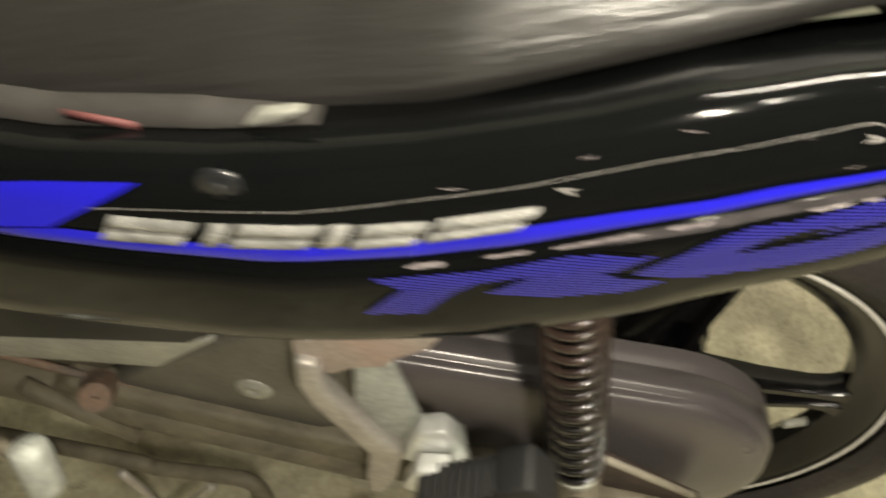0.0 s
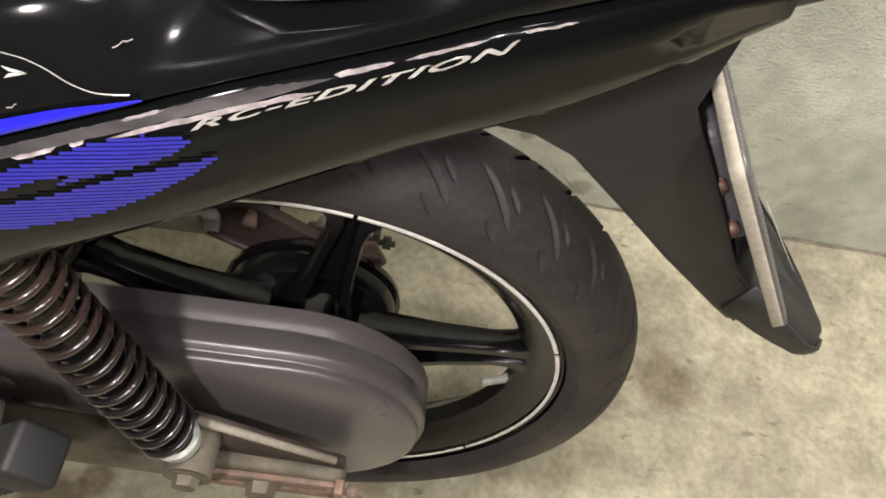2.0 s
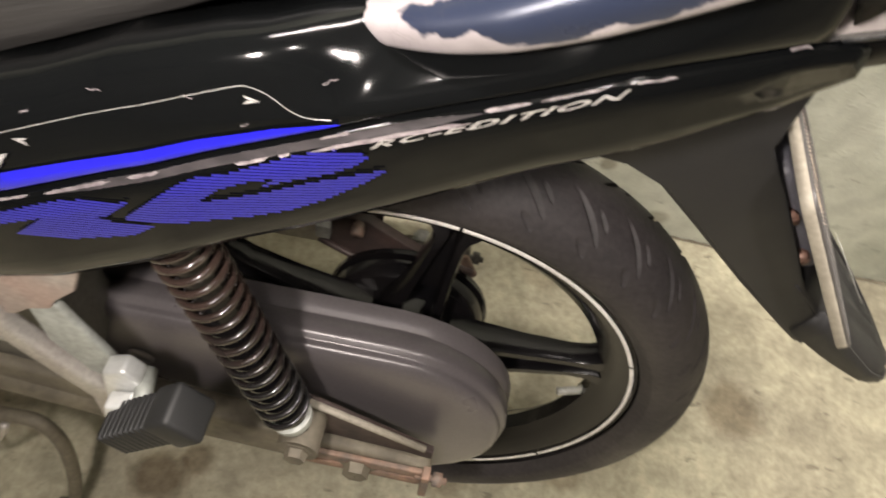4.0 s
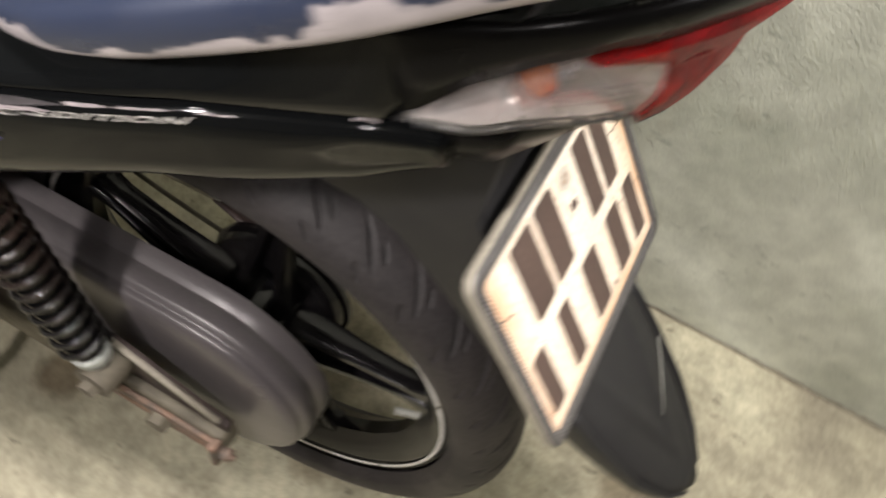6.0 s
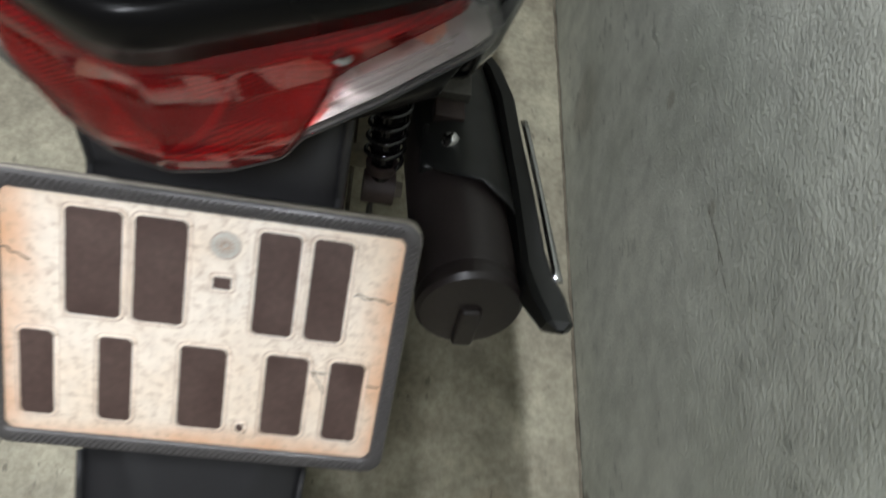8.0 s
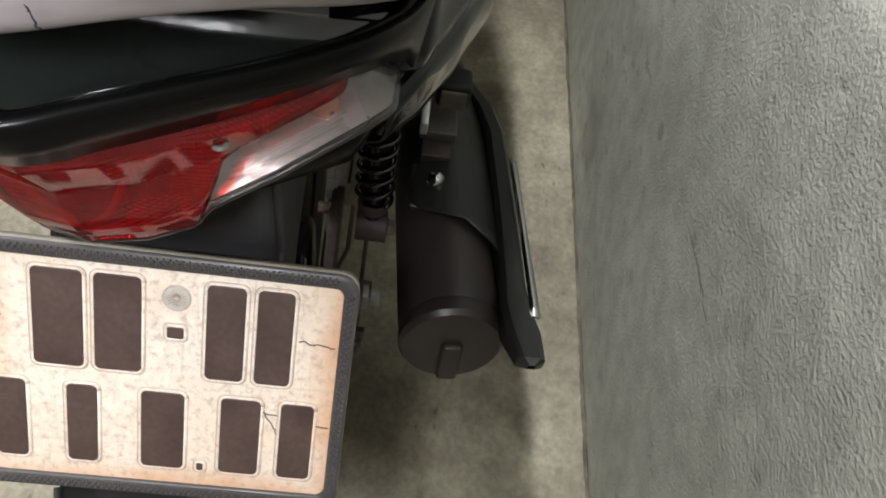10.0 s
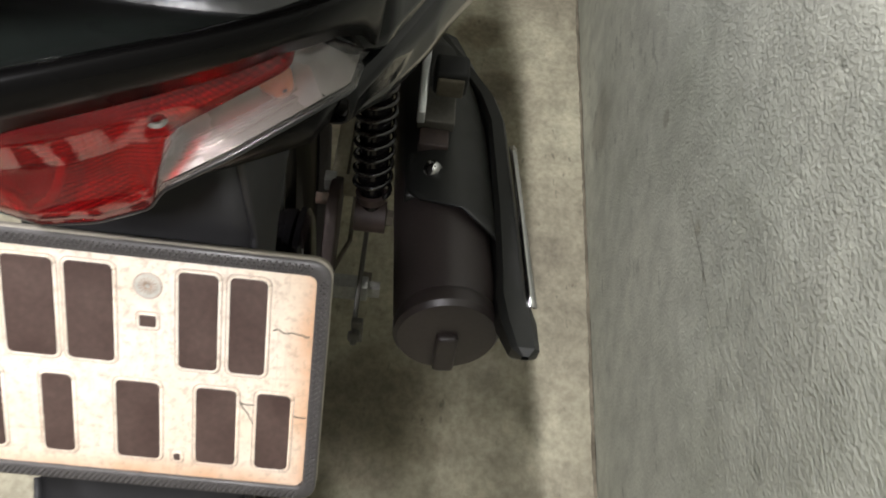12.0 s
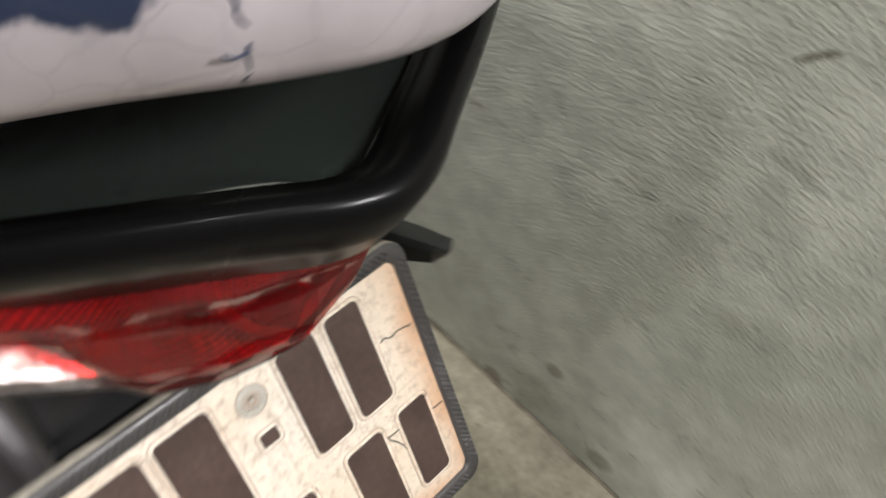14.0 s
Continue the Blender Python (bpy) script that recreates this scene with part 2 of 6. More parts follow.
def stained_plate():
    """White sheet whose edges and foot have gone orange-brown."""
    m = material("plate_white", (0.86, 0.80, 0.70), 0.5, second=(0.76, 0.62, 0.46), scale=14, amount=0.5, bump_scale=200, fine=0.15, bump=0.0001)
    n, l = m.node_tree.nodes, m.node_tree.links
    p = n["Principled BSDF"]
    old = p.inputs["Base Color"].links[0].from_socket
    co = n.new("ShaderNodeTexCoord")

    def across(axis, offset, half, kind):
        d = n.new("ShaderNodeVectorMath")
        d.operation = "DOT_PRODUCT"
        d.inputs[1].default_value = axis
        l.new(co.outputs["Object"], d.inputs[0])
        a = n.new("ShaderNodeMath")
        a.operation = "ADD"
        a.inputs[1].default_value = -offset
        l.new(d.outputs["Value"], a.inputs[0])
        b = n.new("ShaderNodeMath")
        b.operation = kind
        l.new(a.outputs[0], b.inputs[0])
        c = n.new("ShaderNodeMath")
        c.operation = "MULTIPLY"
        c.inputs[1].default_value = 1 / half
        l.new(b.outputs[0], c.inputs[0])
        return c.outputs[0]
    down = Vector((0.0750, 0, -0.1070)).normalized()
    u = across((0, 1, 0), 0.0085, 0.0935, "ABSOLUTE")
    v = across(down, Vector((0.2465, 0.0085, 0.5965)).dot(down), 0.0665, "MULTIPLY_ADD")
    v.node.inputs[0].links[0].from_node.inputs[1].default_value = 1.0
    v.node.inputs[0].links[0].from_node.inputs[2].default_value = 0.0
    big = n.new("ShaderNodeMath")
    big.operation = "MAXIMUM"
    l.new(u, big.inputs[0])
    l.new(v, big.inputs[1])
    wob = n.new("ShaderNodeTexNoise")
    wob.inputs["Scale"].default_value, wob.inputs["Detail"].default_value = 28, 9
    l.new(co.outputs["Object"], wob.inputs["Vector"])
    add = n.new("ShaderNodeMath")
    add.operation = "MULTIPLY_ADD"
    add.inputs[1].default_value = 0.55
    l.new(wob.outputs[0], add.inputs[0])
    l.new(big.outputs[0], add.inputs[2])
    amount = n.new("ShaderNodeMapRange")
    amount.interpolation_type = "SMOOTHSTEP"
    amount.inputs[1].default_value, amount.inputs[2].default_value, amount.inputs[4].default_value = 1.02, 1.36, 0.85
    l.new(add.outputs[0], amount.inputs[0])
    mix = n.new("ShaderNodeMix")
    mix.data_type = "RGBA"
    mix.inputs[7].default_value = (0.62, 0.33, 0.16, 1)
    l.new(amount.outputs[0], mix.inputs[0])
    l.new(old, mix.inputs[6])

    # fine scratches and grains of brown dirt over the sheet
    def speckled(scale, low, high, share, stretch, turn, col):
        mp = n.new("ShaderNodeMapping")
        mp.inputs["Rotation"].default_value, mp.inputs["Scale"].default_value = (turn, 0, 0), stretch
        l.new(co.outputs["Object"], mp.inputs[0])
        grain = n.new("ShaderNodeTexNoise")
        grain.inputs["Scale"].default_value, grain.inputs["Detail"].default_value, grain.inputs["Roughness"].default_value = scale, 8, 0.65
        l.new(mp.outputs[0], grain.inputs["Vector"])
        cut = n.new("ShaderNodeMapRange")
        cut.inputs[1].default_value, cut.inputs[2].default_value, cut.inputs[4].default_value = low, high, share
        l.new(grain.outputs[0], cut.inputs[0])
        over = n.new("ShaderNodeMix")
        over.data_type = "RGBA"
        over.inputs[7].default_value = (0.40, 0.29, 0.20, 1)
        l.new(cut.outputs[0], over.inputs[0])
        l.new(col, over.inputs[6])
        return over.outputs[2]
    col = speckled(230, 0.50, 0.66, 0.55, (1, 1, 1), 0.0, mix.outputs[2])
    col = speckled(45, 0.57, 0.66, 0.22, (1, 8, 0.6), 0.5, col)
    col = speckled(38, 0.58, 0.67, 0.20, (1, 0.6, 8), -0.35, col)
    l.new(col, p.inputs["Base Color"])
    return m


PLATE = stained_plate()


def browned_spring():
    """Black enamel below, browner towards the top coils along a wavering edge."""
    m = material("coil_spring_enamel", (0.012, 0.011, 0.011), 0.20, second=(0.010, 0.009, 0.009), scale=9, bump_scale=300, coat=0.6)
    n, l = m.node_tree.nodes, m.node_tree.links
    p = n["Principled BSDF"]
    old = p.inputs["Base Color"].links[0].from_socket
    co = n.new("ShaderNodeTexCoord")
    sep = n.new("ShaderNodeSeparateXYZ")
    l.new(co.outputs["Object"], sep.inputs[0])
    wob = n.new("ShaderNodeTexNoise")
    wob.inputs["Scale"].default_value = 45
    l.new(co.outputs["Object"], wob.inputs["Vector"])
    add = n.new("ShaderNodeMath")
    add.operation = "MULTIPLY_ADD"
    add.inputs[1].default_value = 0.16
    l.new(wob.outputs[0], add.inputs[0])
    l.new(sep.outputs["Z"], add.inputs[2])
    amount = n.new("ShaderNodeMapRange")
    amount.inputs[1].default_value, amount.inputs[2].default_value, amount.inputs[4].default_value = 0.52, 0.62, 0.9
    l.new(add.outputs[0], amount.inputs[0])
    mix = n.new("ShaderNodeMix")
    mix.data_type = "RGBA"
    mix.inputs[7].default_value = (0.036, 0.023, 0.019, 1)
    l.new(amount.outputs[0], mix.inputs[0])
    l.new(old, mix.inputs[6])
    l.new(mix.outputs[2], p.inputs["Base Color"])
    return m


COIL = browned_spring()


def peeled_silver():
    """Silver film on the grab rail, peeled away to navy paint in ragged patches."""
    m = material("peeled_silver_film", (0.36, 0.325, 0.333), 0.36, metal=0.2, second=(0.27, 0.245, 0.252), scale=20, bump=0.0003, bump_scale=60, coat=0.15, fine=0.35)
    n, l = m.node_tree.nodes, m.node_tree.links
    p = n["Principled BSDF"]
    old = p.inputs["Base Color"].links[0].from_socket
    co = n.new("ShaderNodeTexCoord")
    sep = n.new("ShaderNodeSeparateXYZ")
    l.new(co.outputs["Object"], sep.inputs[0])
    wob = n.new("ShaderNodeTexNoise")
    wob.inputs["Scale"].default_value, wob.inputs["Detail"].default_value = 38, 10
    l.new(co.outputs["Object"], wob.inputs["Vector"])
    uv = n.new("ShaderNodeAttribute")
    uv.attribute_name = "bare"
    add = n.new("ShaderNodeMath")
    add.operation = "ADD"
    cen = n.new("ShaderNodeMath")
    cen.operation = "MULTIPLY_ADD"
    cen.inputs[1].default_value, cen.inputs[2].default_value = 0.9, -0.45
    l.new(wob.outputs[0], cen.inputs[0])
    l.new(uv.outputs["Fac"], add.inputs[0])
    l.new(cen.outputs[0], add.inputs[1])
    cut = n.new("ShaderNodeMapRange")
    cut.inputs[1].default_value, cut.inputs[2].default_value = 0.48, 0.52
    l.new(add.outputs[0], cut.inputs[0])
    mix = n.new("ShaderNodeMix")
    mix.data_type = "RGBA"
    mix.inputs[7].default_value = (0.018, 0.024, 0.046, 1)
    l.new(cut.outputs[0], mix.inputs[0])
    l.new(old, mix.inputs[6])
    far = n.new("ShaderNodeVectorMath")
    far.operation = "MULTIPLY_ADD"
    far.inputs[1].default_value = (0.02, 0.02, 0.02)
    l.new(wob.outputs["Color"], far.inputs[0])
    l.new(co.outputs["Object"], far.inputs[2])
    cells = n.new("ShaderNodeTexVoronoi")
    cells.feature = "DISTANCE_TO_EDGE"
    cells.inputs["Scale"].default_value = 110
    l.new(far.outputs[0], cells.inputs["Vector"])
    thin = n.new("ShaderNodeMapRange")
    thin.inputs[1].default_value, thin.inputs[2].default_value, thin.inputs[3].default_value, thin.inputs[4].default_value = 0.0, 0.04, 0.22, 0.0
    l.new(cells.outputs["Distance"], thin.inputs[0])
    zone = n.new("ShaderNodeTexNoise")
    zone.inputs["Scale"].default_value = 16
    l.new(co.outputs["Object"], zone.inputs["Vector"])
    here = n.new("ShaderNodeMapRange")
    here.inputs[1].default_value, here.inputs[2].default_value = 0.47, 0.60
    l.new(zone.outputs[0], here.inputs[0])
    craze = n.new("ShaderNodeMath")
    craze.operation = "MULTIPLY"
    l.new(thin.outputs[0], craze.inputs[0])
    l.new(here.outputs[0], craze.inputs[1])
    last = n.new("ShaderNodeMix")
    last.data_type = "RGBA"
    last.inputs[7].default_value = (0.07, 0.062, 0.062, 1)
    l.new(craze.outputs[0], last.inputs[0])
    l.new(mix.outputs[2], last.inputs[6])
    l.new(last.outputs[2], p.inputs["Base Color"])
    return m


RAIL = peeled_silver()


def concrete(name, base, dark, light, stains=(), relief=0.0006, relief_scale=45, rough=0.8, streak=(1, 1, 1), second_relief=0.0, low=0.36, high=0.66, mottle=0.5, grain_mix=0.45, pits=0.0, sand=0.0):
    """Bare or painted concrete: broad blotches, fine grain, pits and round stains where they lie."""
    m = bpy.data.materials.new(name)
    m.use_nodes = True
    n, l = m.node_tree.nodes, m.node_tree.links
    p = n["Principled BSDF"]
    co = n.new("ShaderNodeTexCoord")
    mp = n.new("ShaderNodeMapping")
    mp.inputs["Scale"].default_value = streak
    l.new(co.outputs["Object"], mp.inputs[0])

    def noise_of(scale, detail=8, vec=None, rough_=0.55):
        t = n.new("ShaderNodeTexNoise")
        t.inputs["Scale"].default_value, t.inputs["Detail"].default_value, t.inputs["Roughness"].default_value = scale, detail, rough_
        l.new(vec or mp.outputs[0], t.inputs["Vector"])
        return t.outputs[0]

    def mixed(kind, fac, a, b):
        t = n.new("ShaderNodeMix")
        t.data_type, t.blend_type = "RGBA", kind
        for i, v in ((0, fac), (6, a), (7, b)):
            if isinstance(v, (int, float, tuple)):
                t.inputs[i].default_value = v
            else:
                l.new(v, t.inputs[i])
        return t.outputs[2]

    def ranged(v, a, b, c=0.0, d=1.0):
        t = n.new("ShaderNodeMapRange")
        t.interpolation_type = "SMOOTHSTEP"
        for i, x in enumerate((a, b, c, d)):
            t.inputs[i + 1].default_value = x
        l.new(v, t.inputs[0])
        return t.outputs[0]

    ramp = n.new("ShaderNodeValToRGB")
    e = ramp.color_ramp.elements
    e[0].position, e[0].color, e[1].position, e[1].color = low, (*dark, 1), high, (*light, 1)
    mid = ramp.color_ramp.elements.new((low + high) / 2)
    mid.color = (*base, 1)
    l.new(noise_of(4.2), ramp.inputs[0])
    col = mixed("MULTIPLY", mottle, ramp.outputs[0], ranged(noise_of(26, 10), 0.25, 0.75, 0.55, 1.25))
    grain = noise_of(relief_scale, 10, rough_=0.62)
    col = mixed("MULTIPLY", grain_mix, col, ranged(grain, 0.3, 0.7, 0.6, 1.2))
    specks = n.new("ShaderNodeTexVoronoi")
    specks.inputs["Scale"].default_value = 60
    l.new(co.outputs["Object"], specks.inputs["Vector"])
    wobble = noise_of(14, 4, co.outputs["Object"])
    if pits:
        patch = ranged(noise_of(9, 5, co.outputs["Object"]), 0.44, 0.60)
        drawn = n.new("ShaderNodeMapping")
        drawn.inputs["Scale"].default_value = (0.4, 1, 1)
        l.new(co.outputs["Object"], drawn.inputs[0])
        spot = ranged(noise_of(75, 5, drawn.outputs[0]), 0.60, 0.67)
        both = n.new("ShaderNodeMath")
        both.operation = "MULTIPLY"
        l.new(patch, both.inputs[0])
        l.new(spot, both.inputs[1])
        weak = n.new("ShaderNodeMath")
        weak.operation = "MULTIPLY"
        weak.inputs[1].default_value = pits
        l.new(both.outputs[0], weak.inputs[0])
        col = mixed("MIX", weak.outputs[0], col, (dark[0] * 0.35, dark[1] * 0.35, dark[2] * 0.34, 1))
    for x, y, z, r, strength in stains:
        d = n.new("ShaderNodeVectorMath")
        d.operation = "DISTANCE"
        d.inputs[1].default_value = (x, y, z)
        l.new(co.outputs["Object"], d.inputs[0])
        s = n.new("ShaderNodeMath")
        s.operation = "MULTIPLY_ADD"
        s.inputs[1].default_value = r * 1.3
        l.new(wobble, s.inputs[0])
        l.new(d.outputs["Value"], s.inputs[2])
        col = mixed("MULTIPLY", ranged(s.outputs[0], r * 1.25, r * 1.85, strength, 0.0), col, (0.42, 0.36, 0.30, 1))
    l.new(col, p.inputs["Base Color"])
    l.new(ranged(grain, 0.3, 0.7, min(1, rough + 0.1), rough - 0.15), p.inputs["Roughness"])
    bump = n.new("ShaderNodeBump")
    bump.inputs["Strength"].default_value, bump.inputs["Distance"].default_value = 1.0, relief
    if sand:
        shift = n.new("ShaderNodeVectorMath")
        shift.operation = "MULTIPLY_ADD"
        shift.inputs[1].default_value = (0.0018, 0.0018, 0.0018)
        drift = n.new("ShaderNodeTexNoise")
        drift.inputs["Scale"].default_value = 120
        l.new(co.outputs["Object"], drift.inputs["Vector"])
        l.new(drift.outputs["Color"], shift.inputs[0])
        l.new(co.outputs["Object"], shift.inputs[2])
        cells = n.new("ShaderNodeTexVoronoi")
        cells.feature = "SMOOTH_F1"
        cells.inputs["Scale"].default_value, cells.inputs["Smoothness"].default_value = sand, 0.6
        l.new(shift.outputs[0], cells.inputs["Vector"])
        height = n.new("ShaderNodeMath")
        height.operation = "MULTIPLY"
        l.new(cells.outputs["Distance"], height.inputs[0])
        l.new(ranged(noise_of(22, 3), 0.35, 0.65, -0.75, -1.1), height.inputs[1])
        l.new(height.outputs[0], bump.inputs["Height"])
    else:
        l.new(noise_of(relief_scale, 2.8, rough_=0.5), bump.inputs["Height"])
    if second_relief:
        b2 = n.new("ShaderNodeBump")
        b2.inputs["Strength"].default_value, b2.inputs["Distance"].default_value = 1.0, second_relief
        l.new(noise_of(relief_scale * 0.35, 3), b2.inputs["Height"])
        l.new(b2.outputs[0], bump.inputs["Normal"])
    l.new(bump.outputs[0], p.inputs["Normal"])
    return m


FLOOR = concrete("worn_concrete_floor", (0.40, 0.370, 0.265), (0.23, 0.205, 0.150), (0.56, 0.535, 0.385),
                 stains=((0.44, 0.144, 0, 0.045, 0.75), (0.215, 0.0, 0, 0.03, 0.6), (-0.27, -0.11, 0, 0.036, 0.95), (-0.233, -0.082, 0, 0.022, 0.9), (-0.77, 0.231, 0, 0.05, 0.7),
                         (-0.63, 0.263, 0, 0.04, 0.6), (0.071, -0.03, 0, 0.04, 0.6), (0.15, 0.30, 0, 0.035, 0.45), (-0.50, -0.05, 0, 0.06, 0.6), (0.02, 0.12, 0, 0.10, 0.5)),
                 relief=0.0014, relief_scale=95, rough=0.75, pits=0.55, mottle=0.50, grain_mix=0.45, low=0.28, high=0.78)
WALL = concrete("painted_plaster_wall", (0.61, 0.625, 0.535), (0.49, 0.512, 0.424), (0.69, 0.70, 0.598),
                stains=((0.142, 0.418, 0.010, 0.016, 0.8), (0.212, 0.418, 0.132, 0.013, 0.7), (0.200, 0.418, 0.05, 0.05, 0.35), (0.324, 0.418, 0.401, 0.016, 0.22), (0.314, 0.418, 0.037, 0.020, 0.6), (0.255, 0.418, 0.339, 0.012, 0.2), (-0.031, 0.418, 0.42, 0.010, 0.5), (-0.21, 0.418, 0.378, 0.010, 0.5), (-0.45, 0.418, 0.12, 0.06, 0.35)),
                relief=0.0014, relief_scale=310, rough=0.8, second_relief=0.0004, low=0.30, high=0.70, mottle=0.36, grain_mix=0.16, pits=0.40)
PLAIN = concrete("plain_plaster", (0.34, 0.34, 0.32), (0.26, 0.26, 0.24), (0.42, 0.42, 0.39), relief=0.001)
GRIME = material("dark_grime", (0.26, 0.23, 0.165), 0.9, second=(0.10, 0.085, 0.06), scale=30, bump=0.001, bump_scale=150)
LAMP_WHITE = material("lamp_plastic", (0.8, 0.8, 0.78), 0.5)


def glowing(name, colour, strength):
    m = bpy.data.materials.new(name)
    m.use_nodes = True
    p = m.node_tree.nodes["Principled BSDF"]
    p.inputs["Emission Color"].default_value, p.inputs["Emission Strength"].default_value = (*colour, 1), strength
    return m


GLOW = glowing("lamp_glow", (1, 0.97, 0.9), 6.0)


# ---- mesh helpers ----
def mesh_object(name, bm, mat, smooth=True):
    bmesh.ops.recalc_face_normals(bm, faces=bm.faces[:])
    me = bpy.data.meshes.new(name)
    bm.to_mesh(me)
    bm.free()
    for poly in me.polygons:
        poly.use_smooth = smooth
    me.materials.append(mat)
    return new(name, me)


def part(name, bm, mat, parent, label="", smooth=True, bevel=0.0, thick=0.0, split=None):
    ob = mesh_object(name, bm, mat, smooth)
    ob.parent = parent
    if label:
        ob["label"] = label
    if thick:
        s = ob.modifiers.new("wall", "SOLIDIFY")
        s.thickness, s.offset = thick, 0.0
    if bevel:
        b = ob.modifiers.new("edge", "BEVEL")
        b.width, b.segments, b.limit_method, b.angle_limit = bevel, 3, "ANGLE", radians(35)
    if split is not None:
        ob.data.set_sharp_from_angle(angle=radians(split))
    return ob


def grid(rows, closed_u=False, closed_v=False, bm=None):
    """A sheet through rows of points."""
    bm = bm or bmesh.new()
    vs = [[bm.verts.new(p) for p in row] for row in rows]
    nr, nc = len(vs), len(vs[0])
    for i in range(nr if closed_v else nr - 1):
        for j in range(nc if closed_u else nc - 1):
            a, b, c, d = vs[i][j], vs[i][(j + 1) % nc], vs[(i + 1) % nr][(j + 1) % nc], vs[(i + 1) % nr][j]
            bm.faces.new((a, b, c, d))
    return bm


def sweep(points, radius, sides=12, bm=None, closed=False, smoothing=0):
    """A round bar along points; radius is a number or one for each point."""
    pts = [Vector(p) for p in points]
    rad = list(radius) if hasattr(radius, "__len__") else [radius] * len(pts)
    if smoothing:
        pts, rad = rounded(pts, smoothing, rad)
    bm = bm or bmesh.new()
    up, rings = None, []
    for i, p in enumerate(pts):
        d = ((pts[(i + 1) % len(pts)] if closed or i + 1 < len(pts) else p) - (pts[i - 1] if closed or i else p)).normalized()
        if up is None:
            up = d.orthogonal().normalized()
        up = (up - d * up.dot(d)).normalized()
        side = d.cross(up)
        rings.append([bm.verts.new(p + (up * math.cos(a) + side * math.sin(a)) * rad[i]) for a in (2 * math.pi * k / sides for k in range(sides))])
    for i in range(len(rings) if closed else len(rings) - 1):
        a, b = rings[i], rings[(i + 1) % len(rings)]
        for k in range(sides):
            bm.faces.new((a[k], a[(k + 1) % sides], b[(k + 1) % sides], b[k]))
    if not closed:
        bm.faces.new(rings[0])
        bm.faces.new(rings[-1])
    return bm


def rounded(pts, n, rad=None):
    """More points along a line, on a smooth curve through them."""
    out, orad = [], []
    for i in range(len(pts) - 1):
        p0, p1, p2, p3 = pts[max(i - 1, 0)], pts[i], pts[i + 1], pts[min(i + 2, len(pts) - 1)]
        for k in range(n):
            t = k / n
            out.append(0.5 * (2 * p1 + (p2 - p0) * t + (2 * p0 - 5 * p1 + 4 * p2 - p3) * t * t + (3 * p1 - p0 - 3 * p2 + p3) * t ** 3))
            if rad:
                orad.append(rad[i] * (1 - t) + rad[i + 1] * t)
    out.append(pts[-1])
    if rad:
        orad.append(rad[-1])
    return out, orad


def lathe(profile, centre, axis="y", steps=64, bm=None, closed=True):
    """Turns (radius, along) points about an axis through centre."""
    rows = []
    for r, h in profile:
        row = []
        for k in range(steps):
            a = 2 * math.pi * k / steps
            c, s = r * math.cos(a), r * math.sin(a)
            row.append({"y": (centre[0] + c, centre[1] + h, centre[2] + s), "x": (centre[0] + h, centre[1] + c, centre[2] + s),
                        "z": (centre[0] + c, centre[1] + s, centre[2] + h)}[axis])
        rows.append(row)
    bm = grid(rows, closed_u=True, bm=bm)
    return bm


def turned(profile, start, end, steps=40):
    """Turns (radius, share of the way) points about the line from start to end, with closed ends."""
    a, b = Vector(start), Vector(end)
    d = (b - a).normalized()
    u = d.orthogonal().normalized()
    v = d.cross(u)
    rows = [[a + (b - a) * h + (u * math.cos(2 * math.pi * k / steps) + v * math.sin(2 * math.pi * k / steps)) * max(r, 1e-4) for k in range(steps)] for r, h in profile]
    bm = grid(rows, closed_u=True)
    return bm


def box(lo, hi, bm=None, turn=None):
    bm = bm or bmesh.new()
    m = turn or Matrix()
    vs = [bm.verts.new(m @ Vector((x, y, z))) for x in (lo[0], hi[0]) for y in (lo[1], hi[1]) for z in (lo[2], hi[2])]
    for f in ((0, 1, 3, 2), (4, 6, 7, 5), (0, 4, 5, 1), (2, 3, 7, 6), (0, 2, 6, 4), (1, 5, 7, 3)):
        bm.faces.new([vs[i] for i in f])
    return bm


def slab(outline, near, far, bm=None):
    """A flat plate: an outline of (x, z) points between two y planes."""
    bm = bm or bmesh.new()
    a = [bm.verts.new((x, near, z)) for x, z in outline]
    b = [bm.verts.new((x, far, z)) for x, z in outline]
    bm.faces.new(a)
    bm.faces.new(b[::-1])
    for i in range(len(a)):
        j = (i + 1) % len(a)
        bm.faces.new((a[i], a[j], b[j], b[i]))
    return bm


def along(x, table):
    return float(np.interp(x, [p[0] for p in table], [p[1] for p in table]))


# ---- the garage ----
def structure(name, bm, mat, label, category, smooth=False):
    return tagged(mesh_object(name, bm, mat, smooth), label, category, kind="structure")


